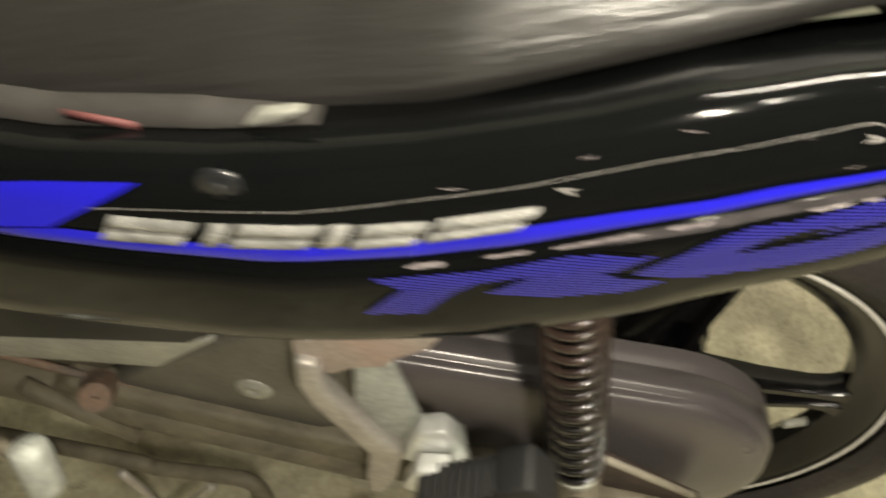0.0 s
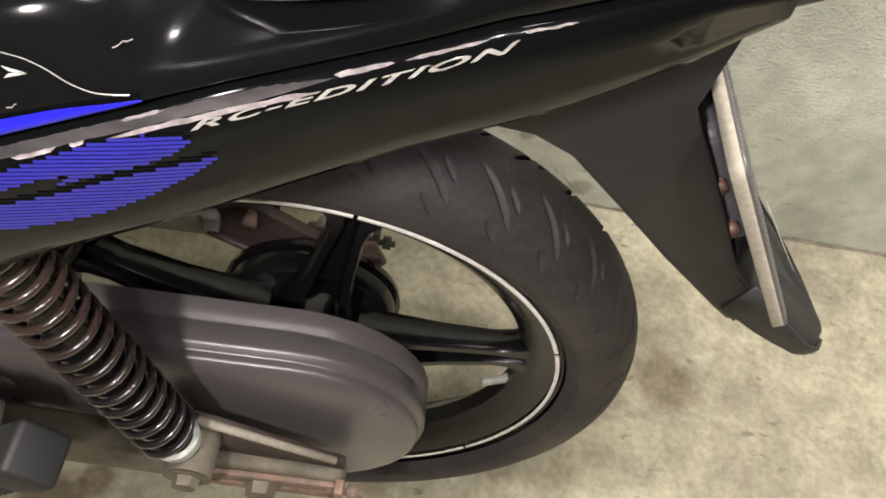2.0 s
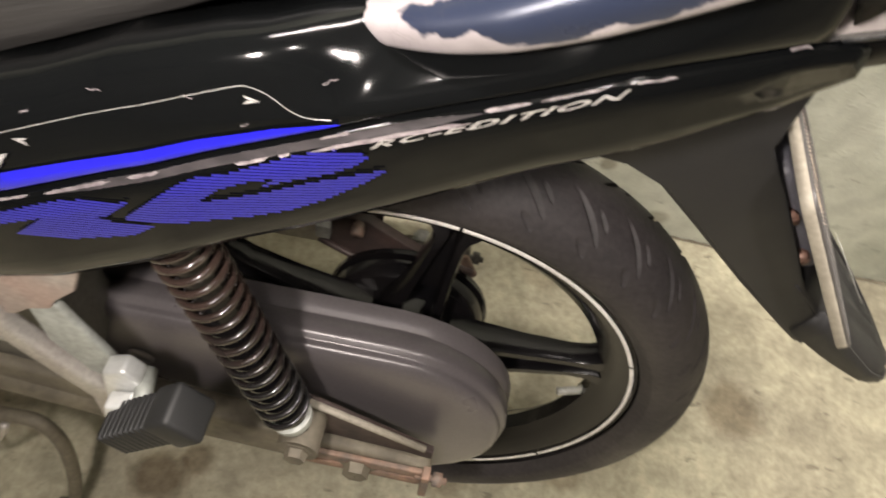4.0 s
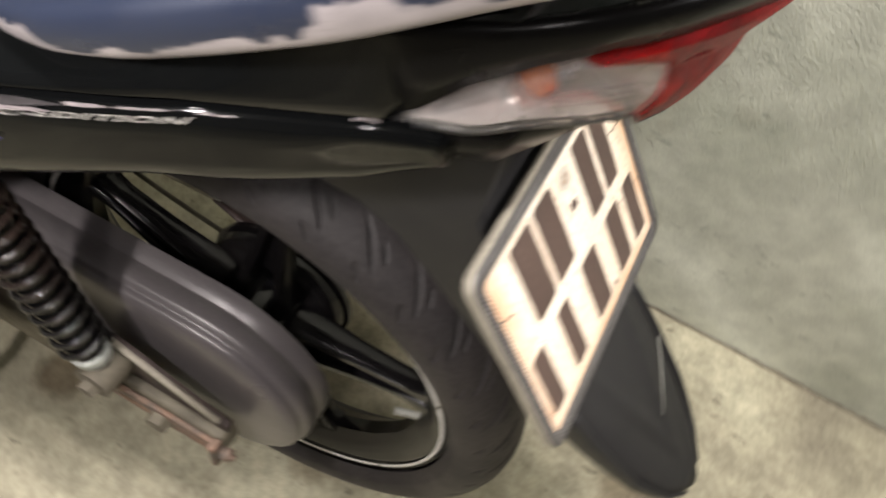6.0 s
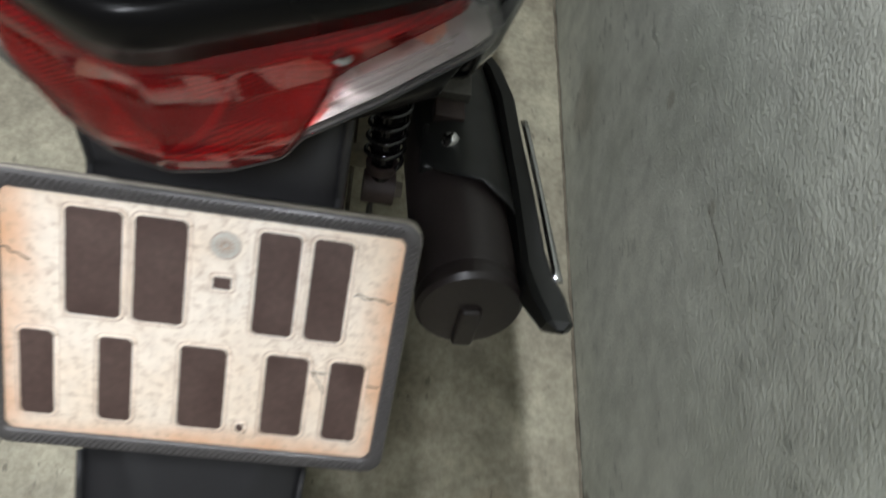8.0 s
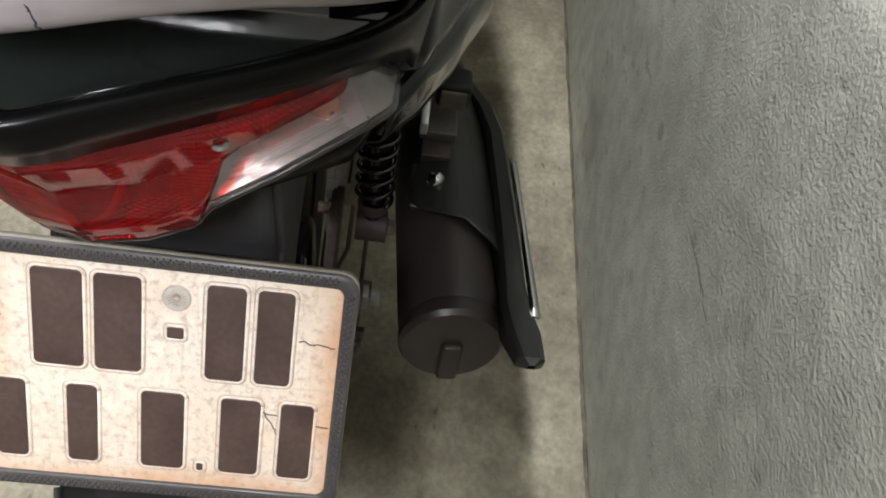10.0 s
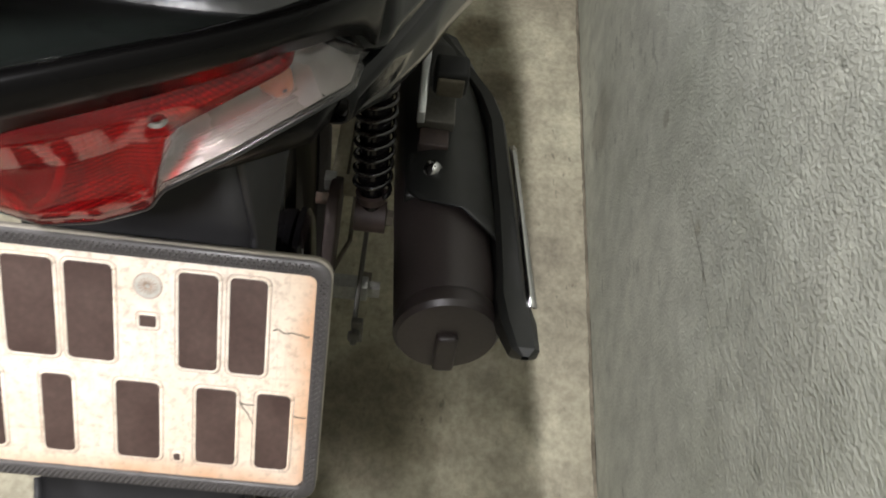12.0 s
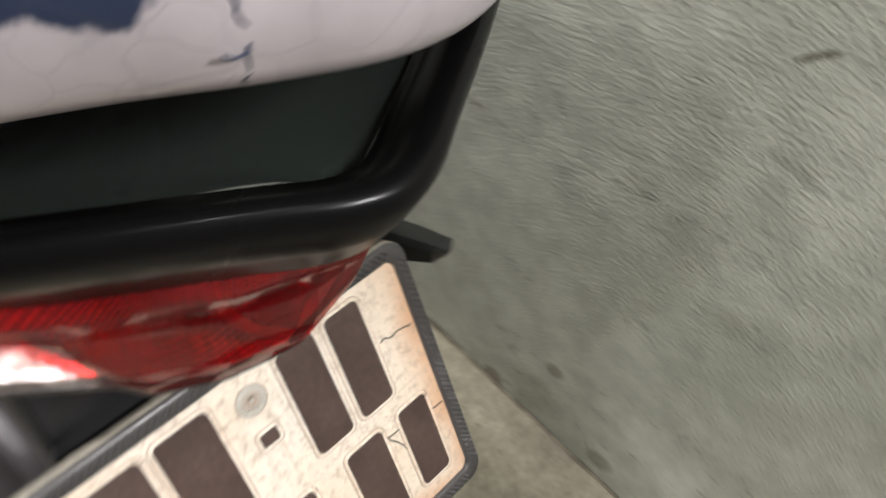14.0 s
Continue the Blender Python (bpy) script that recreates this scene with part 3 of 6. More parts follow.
WALL_Y = 0.418
structure("floor", box((-3.2, -3.2, -0.12), (3.6, WALL_Y, 0)), FLOOR, "worn blotchy concrete garage floor with dark stains", "floor")
side_wall = structure("wall_side", box((-3.2, WALL_Y, -0.12), (3.6, WALL_Y + 0.15, 2.6)), WALL, "rough grey painted plaster wall beside the motorcycle", "wall")
def wall_crack(points, wide):
    """A thin dark crack that runs along (x, z) points on the wall's face."""
    pts = rounded([Vector((x, 0, z)) for x, z in points], 10)[0]
    rows = ([], [])
    for i, p in enumerate(pts):
        u = i / (len(pts) - 1)
        w = wide * (0.25 + math.sin(math.pi * u)) * (0.6 + 0.8 * abs(noise.noise((p.x * 90, 2, p.z * 90))))
        q = p + Vector((0.004 * noise.noise((p.x * 60, 0, p.z * 60)), 0, 0.004 * noise.noise((p.x * 60, 5, p.z * 60))))
        rows[0].append((q.x - w, WALL_Y - 0.0006, q.z + w * 0.6))
        rows[1].append((q.x + w, WALL_Y - 0.0006, q.z - w * 0.6))
    return grid(rows)


for line, wide in (([(0.206, 0.330), (0.234, 0.314), (0.262, 0.296)], 0.0009), ([(0.262, 0.075), (0.300, 0.040), (0.335, 0.012)], 0.0016), ([(0.004, 0.424), (0.024, 0.416), (0.040, 0.405)], 0.0010),
                   ([(0.245, 0.640), (0.269, 0.659)], 0.0014), ([(-0.05, 0.414), (0.02, 0.421), (0.08, 0.420)], 0.0006), ([(0.527, 0.203), (0.539, 0.203)], 0.0012)):
    part("crack", wall_crack(line, wide), GRIME, side_wall, "dark crack in the plaster")
structure("wall_back", box((3.6, -3.2, -0.12), (3.75, WALL_Y + 0.15, 2.6)), PLAIN, "plain plastered wall closing the garage behind", "wall")
structure("wall_front", box((-3.35, -3.2, -0.12), (-3.2, WALL_Y + 0.15, 2.6)), PLAIN, "plain plastered wall closing the garage ahead", "wall")
structure("wall_far_side", box((-3.2, -3.35, -0.12), (3.6, -3.2, 2.6)), PLAIN, "plain plastered wall across the garage", "wall")
structure("ceiling", box((-3.35, -3.35, 2.6), (3.75, WALL_Y + 0.15, 2.72)), PLAIN, "plain plastered garage ceiling", "ceiling")


def joint_line():
    """The crumbled dark seam where the wall meets the floor."""
    rng, rows = random.Random(4), ([], [], [])
    n = 420
    for i in range(n):
        x = -2.0 + 4.0 * i / (n - 1)
        w = 0.003 + 0.004 * abs(noise.noise((x * 9, 0, 1))) + rng.uniform(0, 0.0016)
        h = 0.001 + 0.005 * abs(noise.noise((x * 11, 4, 1))) + rng.uniform(0, 0.002)
        rows[0].append((x, WALL_Y - w - 0.001, 0.0008))
        rows[1].append((x, WALL_Y - 0.0012, 0.0022))
        rows[2].append((x, WALL_Y - 0.0008, h))
    return grid(rows)


structure("floor_joint", joint_line(), GRIME, "dark crumbled dirt seam where wall meets floor", "joint")

# body of the added bulb, unseen under the ceiling
added_bulb = tagged(new("added_bulb"), "added round bulb lamp under the ceiling, unseen", "lamp")
added_bulb.location = ADDED_BULB
part("globe", lathe([(0.001, 0.06), (0.03, 0.055), (0.05, 0.03), (0.055, 0), (0.05, -0.025), (0.03, -0.045), (0.001, -0.05)], (0, 0, 0), "z", 24), GLOW, added_bulb)
part("socket", sweep([(0, 0, 0.05), (0, 0, 0.30)], 0.018), LAMP_WHITE, added_bulb)
ceiling_tube = tagged(new("ceiling_tube_lamp"), "white fluorescent tube lamp on the ceiling", "lamp")
ceiling_tube.location = TUBE
part("tube", sweep([(-0.6, 0, 0), (0.6, 0, 0)], 0.014), GLOW, ceiling_tube)
part("batten", box((-0.62, -0.03, 0.03), (0.62, 0.03, 0.16)), LAMP_WHITE, ceiling_tube, bevel=0.004)


# ---- the motorcycle ----
bike = tagged(new("motorcycle"), "black underbone motorcycle with blue side graphics parked beside the wall", "motorcycle")
bike.matrix_world = pose(-0.0133, -0.0189, 0.0009, -3.0, 0, 1.0)
AXLE = (0.0, 0.0, 0.285)
MID = 0.008


def other(y):
    return 2 * MID - y


# rear wheel
def tyre():
    prof = []
    steps = 140
    for i in range(steps + 1):
        s = -1 + 2 * i / steps
        a = s * radians(128)
        y = 0.0432 * math.sin(a)
        r = 0.2475 + 0.0372 * math.cos(a) if math.cos(a) > 0 else 0.2475 + 0.034 * math.cos(a)
        if abs(s) > 0.85:
            y = math.copysign(0.0432 * math.sin(radians(128) * 0.85) * (1 - (abs(s) - 0.85) * 1.6), s)
        prof.append((s, r, y))
    # finely divided where the tread is seen, coarsely beneath
    turns = list(np.arange(radians(-70), radians(150), 0.0030)) + list(np.arange(radians(150), radians(290), 0.03))
    pitch = 2 * math.pi / 37
    rows = []
    for s, r, y in prof:
        row = []
        for a in turns:
            cut = 0.0
            t = abs(s)
            for lane, (lo, hi, skew, off, wide) in enumerate(((0.08, 0.44, -0.125, 0.0, 0.0072), (0.16, 0.30, -0.045, 0.50, 0.0040), (0.43, 0.57, -0.045, 0.62, 0.0095))):
                if lo < t < hi:
                    u = (t - lo) / (hi - lo)
                    c = a - skew * u ** 0.8 - pitch * (off + (0.5 if s > 0 else 0))
                    d = abs((c + pitch / 2) % pitch - pitch / 2)
                    w = wide * (0.35 + 1.1 * math.sin(math.pi * min(1, u * 0.9 + 0.1)))
                    if d < w:
                        cut = max(cut, 0.0040 * min(1, 3.6 * (1 - d / w)) * min(1, 6 * u, 6 * (1 - u)))
            rr = r - cut * (r - 0.20) / 0.088
            row.append((rr * math.cos(a), y, AXLE[2] + rr * math.sin(a)))
        rows.append(row)
    return grid(rows, closed_u=True)


RIM_PROFILE = [(0.2215, -0.0262), (0.2245, -0.0285), (0.2275, -0.0275), (0.2275, -0.0225), (0.216, -0.021), (0.205, -0.012), (0.205, 0.012), (0.216, 0.021),
               (0.2275, 0.0225), (0.2275, 0.0275), (0.2245, 0.0285), (0.2215, 0.0262), (0.212, 0.0255), (0.196, 0.013), (0.190, 0.008), (0.190, -0.008), (0.196, -0.013),
               (0.212, -0.0255), (0.2215, -0.0262)]
rear_wheel = part("rear_wheel", lathe(RIM_PROFILE, AXLE, steps=120), RIM, bike, "black cast rear wheel with five twin spokes", split=40)
part("tyre", tyre(), RUBBER, rear_wheel, "worn black tyre with slanted tread grooves")
# white line, broken by fine seams
line = bmesh.new()
for seg in range(6):
    a0, a1 = radians(21 + seg * 60), radians(21 + seg * 60 + 59.2)
    rows = [[((r) * math.cos(a), y, AXLE[2] + r * math.sin(a)) for a in np.linspace(a0, a1, 28)] for r, y in ((0.2176, -0.0285), (0.2180, -0.0294), (0.2208, -0.0294), (0.2212, -0.0286))]
    grid(rows, bm=line)
part("rim_line", line, WHITE_STRIPE, rear_wheel, "thin white line round the rim")
hub_bm = lathe([(0.001, -0.058), (0.030, -0.058), (0.034, -0.054), (0.034, -0.042), (0.058, -0.040), (0.062, -0.034), (0.052, -0.010), (0.055, 0.012), (0.072, 0.018), (0.076, 0.024), (0.076, 0.036), (0.070, 0.038), (0.001, 0.038)], AXLE, steps=56)
part("hub", hub_bm, RIM, rear_wheel, split=35)
for k in range(5):
    a = radians(80 + 72 * k)
    u, v = Vector((math.cos(a), 0, math.sin(a))), Vector((-math.sin(a), 0, math.cos(a)))
    bm = bmesh.new()
    for sgn in (-1, 1):
        rows = []
        for r, off, wide, deep in ((0.050, 0.024, 0.008, 0.018), (0.075, 0.0185, 0.0062, 0.0155), (0.12, 0.0130, 0.0052, 0.0125), (0.165, 0.0095, 0.0050, 0.0110), (0.182, 0.0095, 0.0075, 0.0115), (0.197, 0.014, 0.013, 0.013)):
            c = Vector(AXLE) + u * r + v * off * sgn
            rows.append([c + v * wide * x + Vector((0, deep * y, 0)) for x, y in ((-0.6, -1), (0.6, -1), (1, -0.6), (1, 0.6), (0.6, 1), (-0.6, 1), (-1, 0.6), (-1, -0.6))])
        grid(rows, closed_u=True, bm=bm)
    # the web between the two bars
    rows = []
    for r, off in ((0.10, 0.0150), (0.14, 0.0112), (0.185, 0.0095)):
        c = Vector(AXLE) + u * r
        rows.append([c + v * off * x + Vector((0, y, 0)) for x, y in ((-1, -0.003), (1, -0.003), (1, 0.003), (-1, 0.003))])
    grid(rows, closed_u=True, bm=bm)
    part("spoke", bm, RIM, rear_wheel, split=40)
va = radians(-9)
vx, vz = math.cos(va), math.sin(va)
part("valve_stem", sweep([(0.196 * vx, 0.002, 0.285 + 0.196 * vz), (0.188 * vx, -0.002, 0.285 + 0.188 * vz), (0.166 * vx, -0.010, 0.285 + 0.166 * vz)], [0.0062, 0.0042, 0.0042]), SILVERGREY, rear_wheel, "metal tyre valve")
# brake drum with its arm, on the far side
brake = part("brake_drum", lathe([(0.001, 0.064), (0.022, 0.064), (0.027, 0.055), (0.052, 0.053), (0.072, 0.050), (0.079, 0.046), (0.080, 0.040), (0.001, 0.039)], AXLE, steps=48), RIM, bike, "black rear brake drum plate", split=35)
part("brake_arm", slab([(0.030, 0.352), (0.050, 0.356), (0.062, 0.330), (0.050, 0.312), (0.040, 0.330)], 0.056, 0.061), RUST, brake, "rusty brake arm", bevel=0.0015)
part("brake_rod", sweep([(0.050, 0.062, 0.320), (-0.097, 0.085, 0.228), (-0.182, 0.085, 0.246), (-0.42, 0.095, 0.286)], 0.0028), DIRTY, brake)
part("adjuster_nut", sweep([(0.020, 0.052, 0.353), (0.056, 0.046, 0.348)], [0.0032, 0.0032], 10), BROWN, brake)
part("adjuster_nut", sweep([(0.030, 0.051, 0.352), (0.036, 0.050, 0.351)], [0.0068, 0.0068], 6), BROWN, brake)
part("drum_wire", sweep([(0.006, 0.050, 0.358), (0.026, 0.053, 0.345), (0.044, 0.054, 0.333)], 0.0009, 6, smoothing=3), SILVERGREY, brake)
part("axle_nut", lathe([(0.001, 0.128), (0.010, 0.128), (0.010, 0.116), (0.015, 0.115), (0.015, 0.064)], AXLE, steps=6), SILVERGREY, bike, smooth=False)


# chain case
def stadium(r, inset=0.0):
    pts = []
    c1, c0 = Vector((0.004, 0.300)), Vector((-0.36, 0.318))
    r1, r0 = 0.107 - inset, 0.083 - inset
    for k in range(17):
        a = radians(90 - 180 * k / 16)
        pts.append((c1.x + r1 * math.cos(a), c1.y + r1 * math.sin(a)))
    for k in range(9):
        a = radians(270 - 180 * k / 8)
        pts.append((c0.x + r0 * math.cos(a), c0.y + r0 * math.sin(a)))
    n = len(pts)
    out = []
    for i in range(n):
        p, q = Vector(pts[i]), Vector(pts[(i + 1) % n])
        m = 12 if (p - q).length > 0.1 else 1
        for k in range(m):
            out.append(tuple(p.lerp(q, k / m)))
    return out


rings = [[(x, y, z) for x, z in stadium(0, ins)] for y, ins in ((-0.046, 0.0), (-0.060, 0.0), (-0.0625, 0.0028), (-0.0645, 0.0028), (-0.067, 0.0002), (-0.079, 0.0), (-0.0825, 0.0012), (-0.0845, 0.0045), (-0.0865, 0.0055), (-0.0895, 0.0050),
                                                                 (-0.0925, 0.0070), (-0.0950, 0.012), (-0.0965, 0.020), (-0.0975, 0.032), (-0.098, 0.058))]
bm = grid(rings, closed_u=True)
chain_case = part("chain_case", bm, CASE, bike, "smooth dark grey painted chain cover")
lid = bmesh.new()
lid.faces.new([lid.verts.new(p) for p in rings[-1]])
part("chain_case_face", lid, CASE, chain_case, smooth=False)
part("chain_case_plug", lathe([(0.001, -0.101), (0.010, -0.101), (0.012, -0.0995)], (-0.205, 0, 0.338), steps=20), CASE, chain_case)

# swing arm, each side
def arm_fittings(arm, out, sg, worn):
    """Adjuster plates, end plate and nuts at the rear end of a swing arm; out is its outer face."""
    part("adjuster_plate", slab([(-0.075, 0.300), (0.048, 0.299), (0.050, 0.286), (-0.075, 0.287)], out, out + sg * 0.005), worn, arm, "chain adjuster", bevel=0.0015)
    part("adjuster_plate", slab([(-0.075, 0.280), (0.046, 0.279), (0.046, 0.268), (-0.075, 0.270)], out, out + sg * 0.004), worn, arm, bevel=0.0015)
    part("end_plate", box((0.046, min(out, out + sg * 0.012), 0.264), (0.053, max(out, out + sg * 0.012), 0.306)), worn, arm, bevel=0.0015)
    part("adjuster_bolt", sweep([(0.040, out + sg * 0.004, 0.290), (0.068, out + sg * 0.004, 0.289)], 0.0032, 8), worn, arm)
    part("adjuster_nut", sweep([(0.056, out + sg * 0.004, 0.290), (0.064, out + sg * 0.004, 0.290)], 0.0068, 6), worn, arm)
    part("spindle_nut", lathe([(0.001, sg * 0.010), (0.011, sg * 0.010), (0.012, 0.0), (0.016, 0.0)], (-0.010, out + sg * 0.004, 0.284), steps=6), DIRTY, arm, smooth=False)


left_arm = part("swing_arm", slab([(-0.46, 0.335), (-0.44, 0.352), (-0.20, 0.322), (-0.085, 0.312), (0.030, 0.302), (0.052, 0.297), (0.054, 0.270), (0.03, 0.262), (-0.08, 0.262), (-0.22, 0.272), (-0.46, 0.296)], -0.130, -0.106), DIRTY, bike, "dirt-caked rear swing arm", bevel=0.005)
# solid sheet whose dark brown stands in for the shade of an open triangle
part("gusset", slab([(-0.086, 0.312), (-0.080, 0.350), (-0.060, 0.366), (-0.040, 0.358), (0.036, 0.318), (0.052, 0.310), (0.052, 0.296)], -0.120, -0.113), BROWN, left_arm, "solid gusset, darkened to stand for its shaded opening", bevel=0.0015)
part("gusset_flange", sweep([(-0.062, -0.120, 0.366), (0.044, -0.120, 0.316)], 0.0034, 8), FRAME_SIDE, left_arm, "pale dusty gusset edge")
arm_fittings(left_arm, -0.130, -1, RUST)
right_arm = part("swing_arm", slab([(-0.46, 0.336), (-0.30, 0.343), (-0.090, 0.350), (-0.090, 0.322), (-0.30, 0.314), (-0.46, 0.306)], 0.064, 0.098), KHAKI, bike, "dusty box-section swing arm, light put into its pale colour", bevel=0.004)
part("arm_ridge", sweep([(-0.45, 0.081, 0.3395), (-0.30, 0.081, 0.3440), (-0.10, 0.081, 0.3500)], 0.0016, 6), DIRTY, right_arm)
part("arm_end", slab([(-0.096, 0.350), (-0.072, 0.366), (-0.048, 0.366), (-0.013, 0.344), (0.030, 0.318), (0.052, 0.305), (0.052, 0.268), (0.020, 0.262), (-0.040, 0.292), (-0.096, 0.324)], 0.066, 0.078), BROWN, right_arm, "dark brown rusted arm end", bevel=0.002)
part("arm_lip", sweep([(-0.096, 0.064, 0.330), (-0.040, 0.064, 0.300), (0.020, 0.064, 0.268)], 0.0035, 8), BROWN, right_arm)
part("arm_bolt", sweep([(-0.057, 0.054, 0.360), (-0.057, 0.067, 0.360)], 0.0065, 6), RUST, right_arm, "rusted bolt head")
part("arm_clip", box((-0.098, 0.058, 0.338), (-0.084, 0.070, 0.356)), SILVERGREY, right_arm, bevel=0.0015)
arm_fittings(right_arm, 0.104, 1, ENGINE)


def shock(y):
    lo, hi = Vector((-0.056, y, 0.340)), Vector((-0.130, y + (0.004 if y < 0 else -0.004), 0.606))
    d = hi - lo
    body = part("shock_absorber", turned([(0.0001, 0.02), (0.0105, 0.02), (0.0105, 0.16), (0.0150, 0.17), (0.0150, 0.62), (0.0125, 0.63), (0.0125, 0.99), (0.0001, 0.99)], lo, hi), RIM, bike, "rear shock absorber with bare black coil spring", split=35)
    u = d.orthogonal().normalized()
    v = d.normalized().cross(u)
    pts, turns, per = [], 18.0, 26
    for i in range(int(turns * per) + 1):
        t = i / (turns * per)
        a = 2 * math.pi * turns * t
        h = 0.125 + 0.84 * (0.62 * t + 0.38 * (1 - (1 - t) ** 1.7))
        pts.append(lo + d * h + (u * math.cos(a) + v * math.sin(a)) * 0.0182)
    part("coil_spring", sweep(pts, 0.0025, 9), COIL, body, "glossy black spring, brown towards the top")
    part("spring_seat", turned([(0.0001, 0.075), (0.014, 0.075), (0.0160, 0.095), (0.0165, 0.112), (0.013, 0.116)], lo, hi), PALE if y < 0 else BROWN, body, "dusty lower collar", split=35)
    part("lower_eye", lathe([(0.006, -0.016), (0.017, -0.016), (0.017, 0.016), (0.006, 0.016)], lo, steps=24), DIRTY if y < 0 else BROWN, body, split=35)
    sg = -1 if y < 0 else 1
    part("mount_bolt", lathe([(0.0001, sg * 0.024), (0.0085, sg * 0.024), (0.0095, sg * 0.017), (0.0125, sg * 0.0165), (0.0125, sg * 0.015)], lo, steps=6), DIRTY, body, smooth=False)
    part("upper_cover", turned([(0.016, 0.955), (0.025, 0.955), (0.026, 0.99), (0.020, 1.0), (0.001, 1.0)], lo, hi), RIM, body, split=35)
    return body


shock(-0.137)
shock(0.110)

for sg in (-1, 1):
    y = MID + sg * 0.142
    part("shock_mount", slab([(-0.215, 0.592), (-0.160, 0.622), (-0.098, 0.650), (-0.086, 0.634), (-0.098, 0.606), (-0.122, 0.592), (-0.160, 0.584)], y - 0.014, y + 0.014), RIM, bike, "black upper shock mount", bevel=0.006)

# ---- body panels ----
SIDE_Y = [(-0.70, -0.150), (-0.50, -0.184), (-0.25, -0.187), (-0.167, -0.182), (-0.1, -0.176), (-0.03, -0.163), (0.0, -0.156), (0.09, -0.132), (0.15, -0.112), (0.187, -0.094), (0.212, -0.060), (0.237, -0.030)]
GAP_Z = [(-0.70, 0.62), (-0.5, 0.606), (-0.37, 0.606), (-0.326, 0.610), (-0.266, 0.619), (-0.209, 0.634), (-0.167, 0.650), (-0.119, 0.672), (-0.074, 0.691), (-0.033, 0.706), (0.0, 0.717), (0.055, 0.732), (0.083, 0.741), (0.15, 0.754), (0.187, 0.7535), (0.212, 0.7485), (0.237, 0.744)]
LOW_Z = [(-0.70, 0.53), (-0.5, 0.538), (-0.37, 0.548), (-0.28, 0.560), (-0.22, 0.574), (-0.164, 0.590), (-0.12, 0.611), (-0.074, 0.636), (-0.027, 0.656), (0.018, 0.676), (0.058, 0.693), (0.10, 0.706), (0.153, 0.723), (0.187, 0.737), (0.206, 0.745), (0.237, 0.742)]
TOP_Z = [(-0.70, 0.64), (-0.5, 0.637), (-0.36, 0.645), (-0.29, 0.660), (-0.21, 0.684), (-0.148, 0.708), (-0.114, 0.724), (-0.073, 0.737), (-0.03, 0.746), (0.0, 0.750), (0.05, 0.757), (0.10, 0.766), (0.2, 0.790)]


def lower_section(x):
    y, g, w = along(x, SIDE_Y), along(x, GAP_Z), along(x, LOW_Z) - 0.006 * min(1, max(0, (0.17 - x) / 0.06))
    h = g - w
    k = min(1, max(0.15, (0.25 - x) / 0.09))
    return [(y + 0.014, g - 0.001), (y + 0.004, g - 0.0015), (y + 0.0008, g - 0.005), (y, g - 0.016), (y + 0.0005, g - h * 0.45), (y + 0.001 * k, g - h * 0.72), (y + 0.0022 * k, g - h * 0.92), (y + 0.0045 * k, w), (y + 0.011 * k, w - 0.001), (y + 0.050 * k, w + 0.010 * k)]


RIM_HALF = [(-0.02, 0.128, 0.750), (0.05, 0.130, 0.768), (0.10, 0.127, 0.786), (0.15, 0.120, 0.803), (0.19, 0.111, 0.816), (0.218, 0.099, 0.826), (0.237, 0.082, 0.831), (0.250, 0.064, 0.8325), (0.262, 0.044, 0.8335), (0.274, 0.0225, 0.834), (0.281, 0.010, 0.834), (0.2835, 0.0, 0.834)]


def upper_section(x):
    y, g, t = along(x, SIDE_Y), along(x, GAP_Z), along(x, TOP_Z)
    h = t - g
    pts = [(y + 0.014, g + 0.003), (y + 0.003, g + 0.0035), (y + 0.0005, g + 0.006), (y + 0.003, g + h * 0.35), (y + 0.007, g + h * 0.70), (y + 0.011, g + h * 0.90), (y + 0.016, t), (y + 0.022, t + 0.001), (y + 0.055, t - 0.006)]
    s = min(1, max(0, (x + 0.06) / 0.07))
    s = s * s * (3 - 2 * s)
    if s:
        ry, rz = MID - along(x, [(a, b) for a, b, _ in RIM_HALF]) , along(x, [(a, c) for a, _, c in RIM_HALF]) - 0.003
        y += 0.026 * min(1, max(0, (x - 0.158) / 0.012))
        ry = max(ry, y)
        dip = 0.010 * max(0, 1 - abs(x - 0.02) / 0.055)
        far = [(y + 0.014, g + 0.003), (y + 0.003, g + 0.0035), (y + 0.0005, g + 0.006)]
        for k, q in ((0.18, 0.004), (0.38, 0.008), (0.58, 0.010), (0.78, 0.008), (0.94, 0.003), (1.0, 0.0)):
            far.append((y + (ry - y) * (k ** 1.15) + dip * math.sin(math.pi * k) * 1.2, g + 0.006 + (rz - g - 0.006) * k - q * 0.2))
        pts = [(a[0] + (b[0] - a[0]) * s, a[1] + (b[1] - a[1]) * s) for a, b in zip(pts, far)]
    return pts


def skin(x, z):
    """The y of the left side's outer skin at a place along the bike and a height."""
    low = z < along(x, GAP_Z) + 0.001
    s = lower_section(x)[1:8] if low else upper_section(x)[1:8]
    s = sorted((b, a) for a, b in s)
    return float(np.interp(z, [a for a, _ in s], [b for _, b in s]))


XS = [-0.70 + 0.937 * i / 150 for i in range(151)]


def panel(section, lo, hi, flip):
    rows = []
    for x in XS:
        if lo <= x <= hi:
            rows.append([(x, other(y) if flip else y, z) for y, z in section(x)])
    return grid(rows)


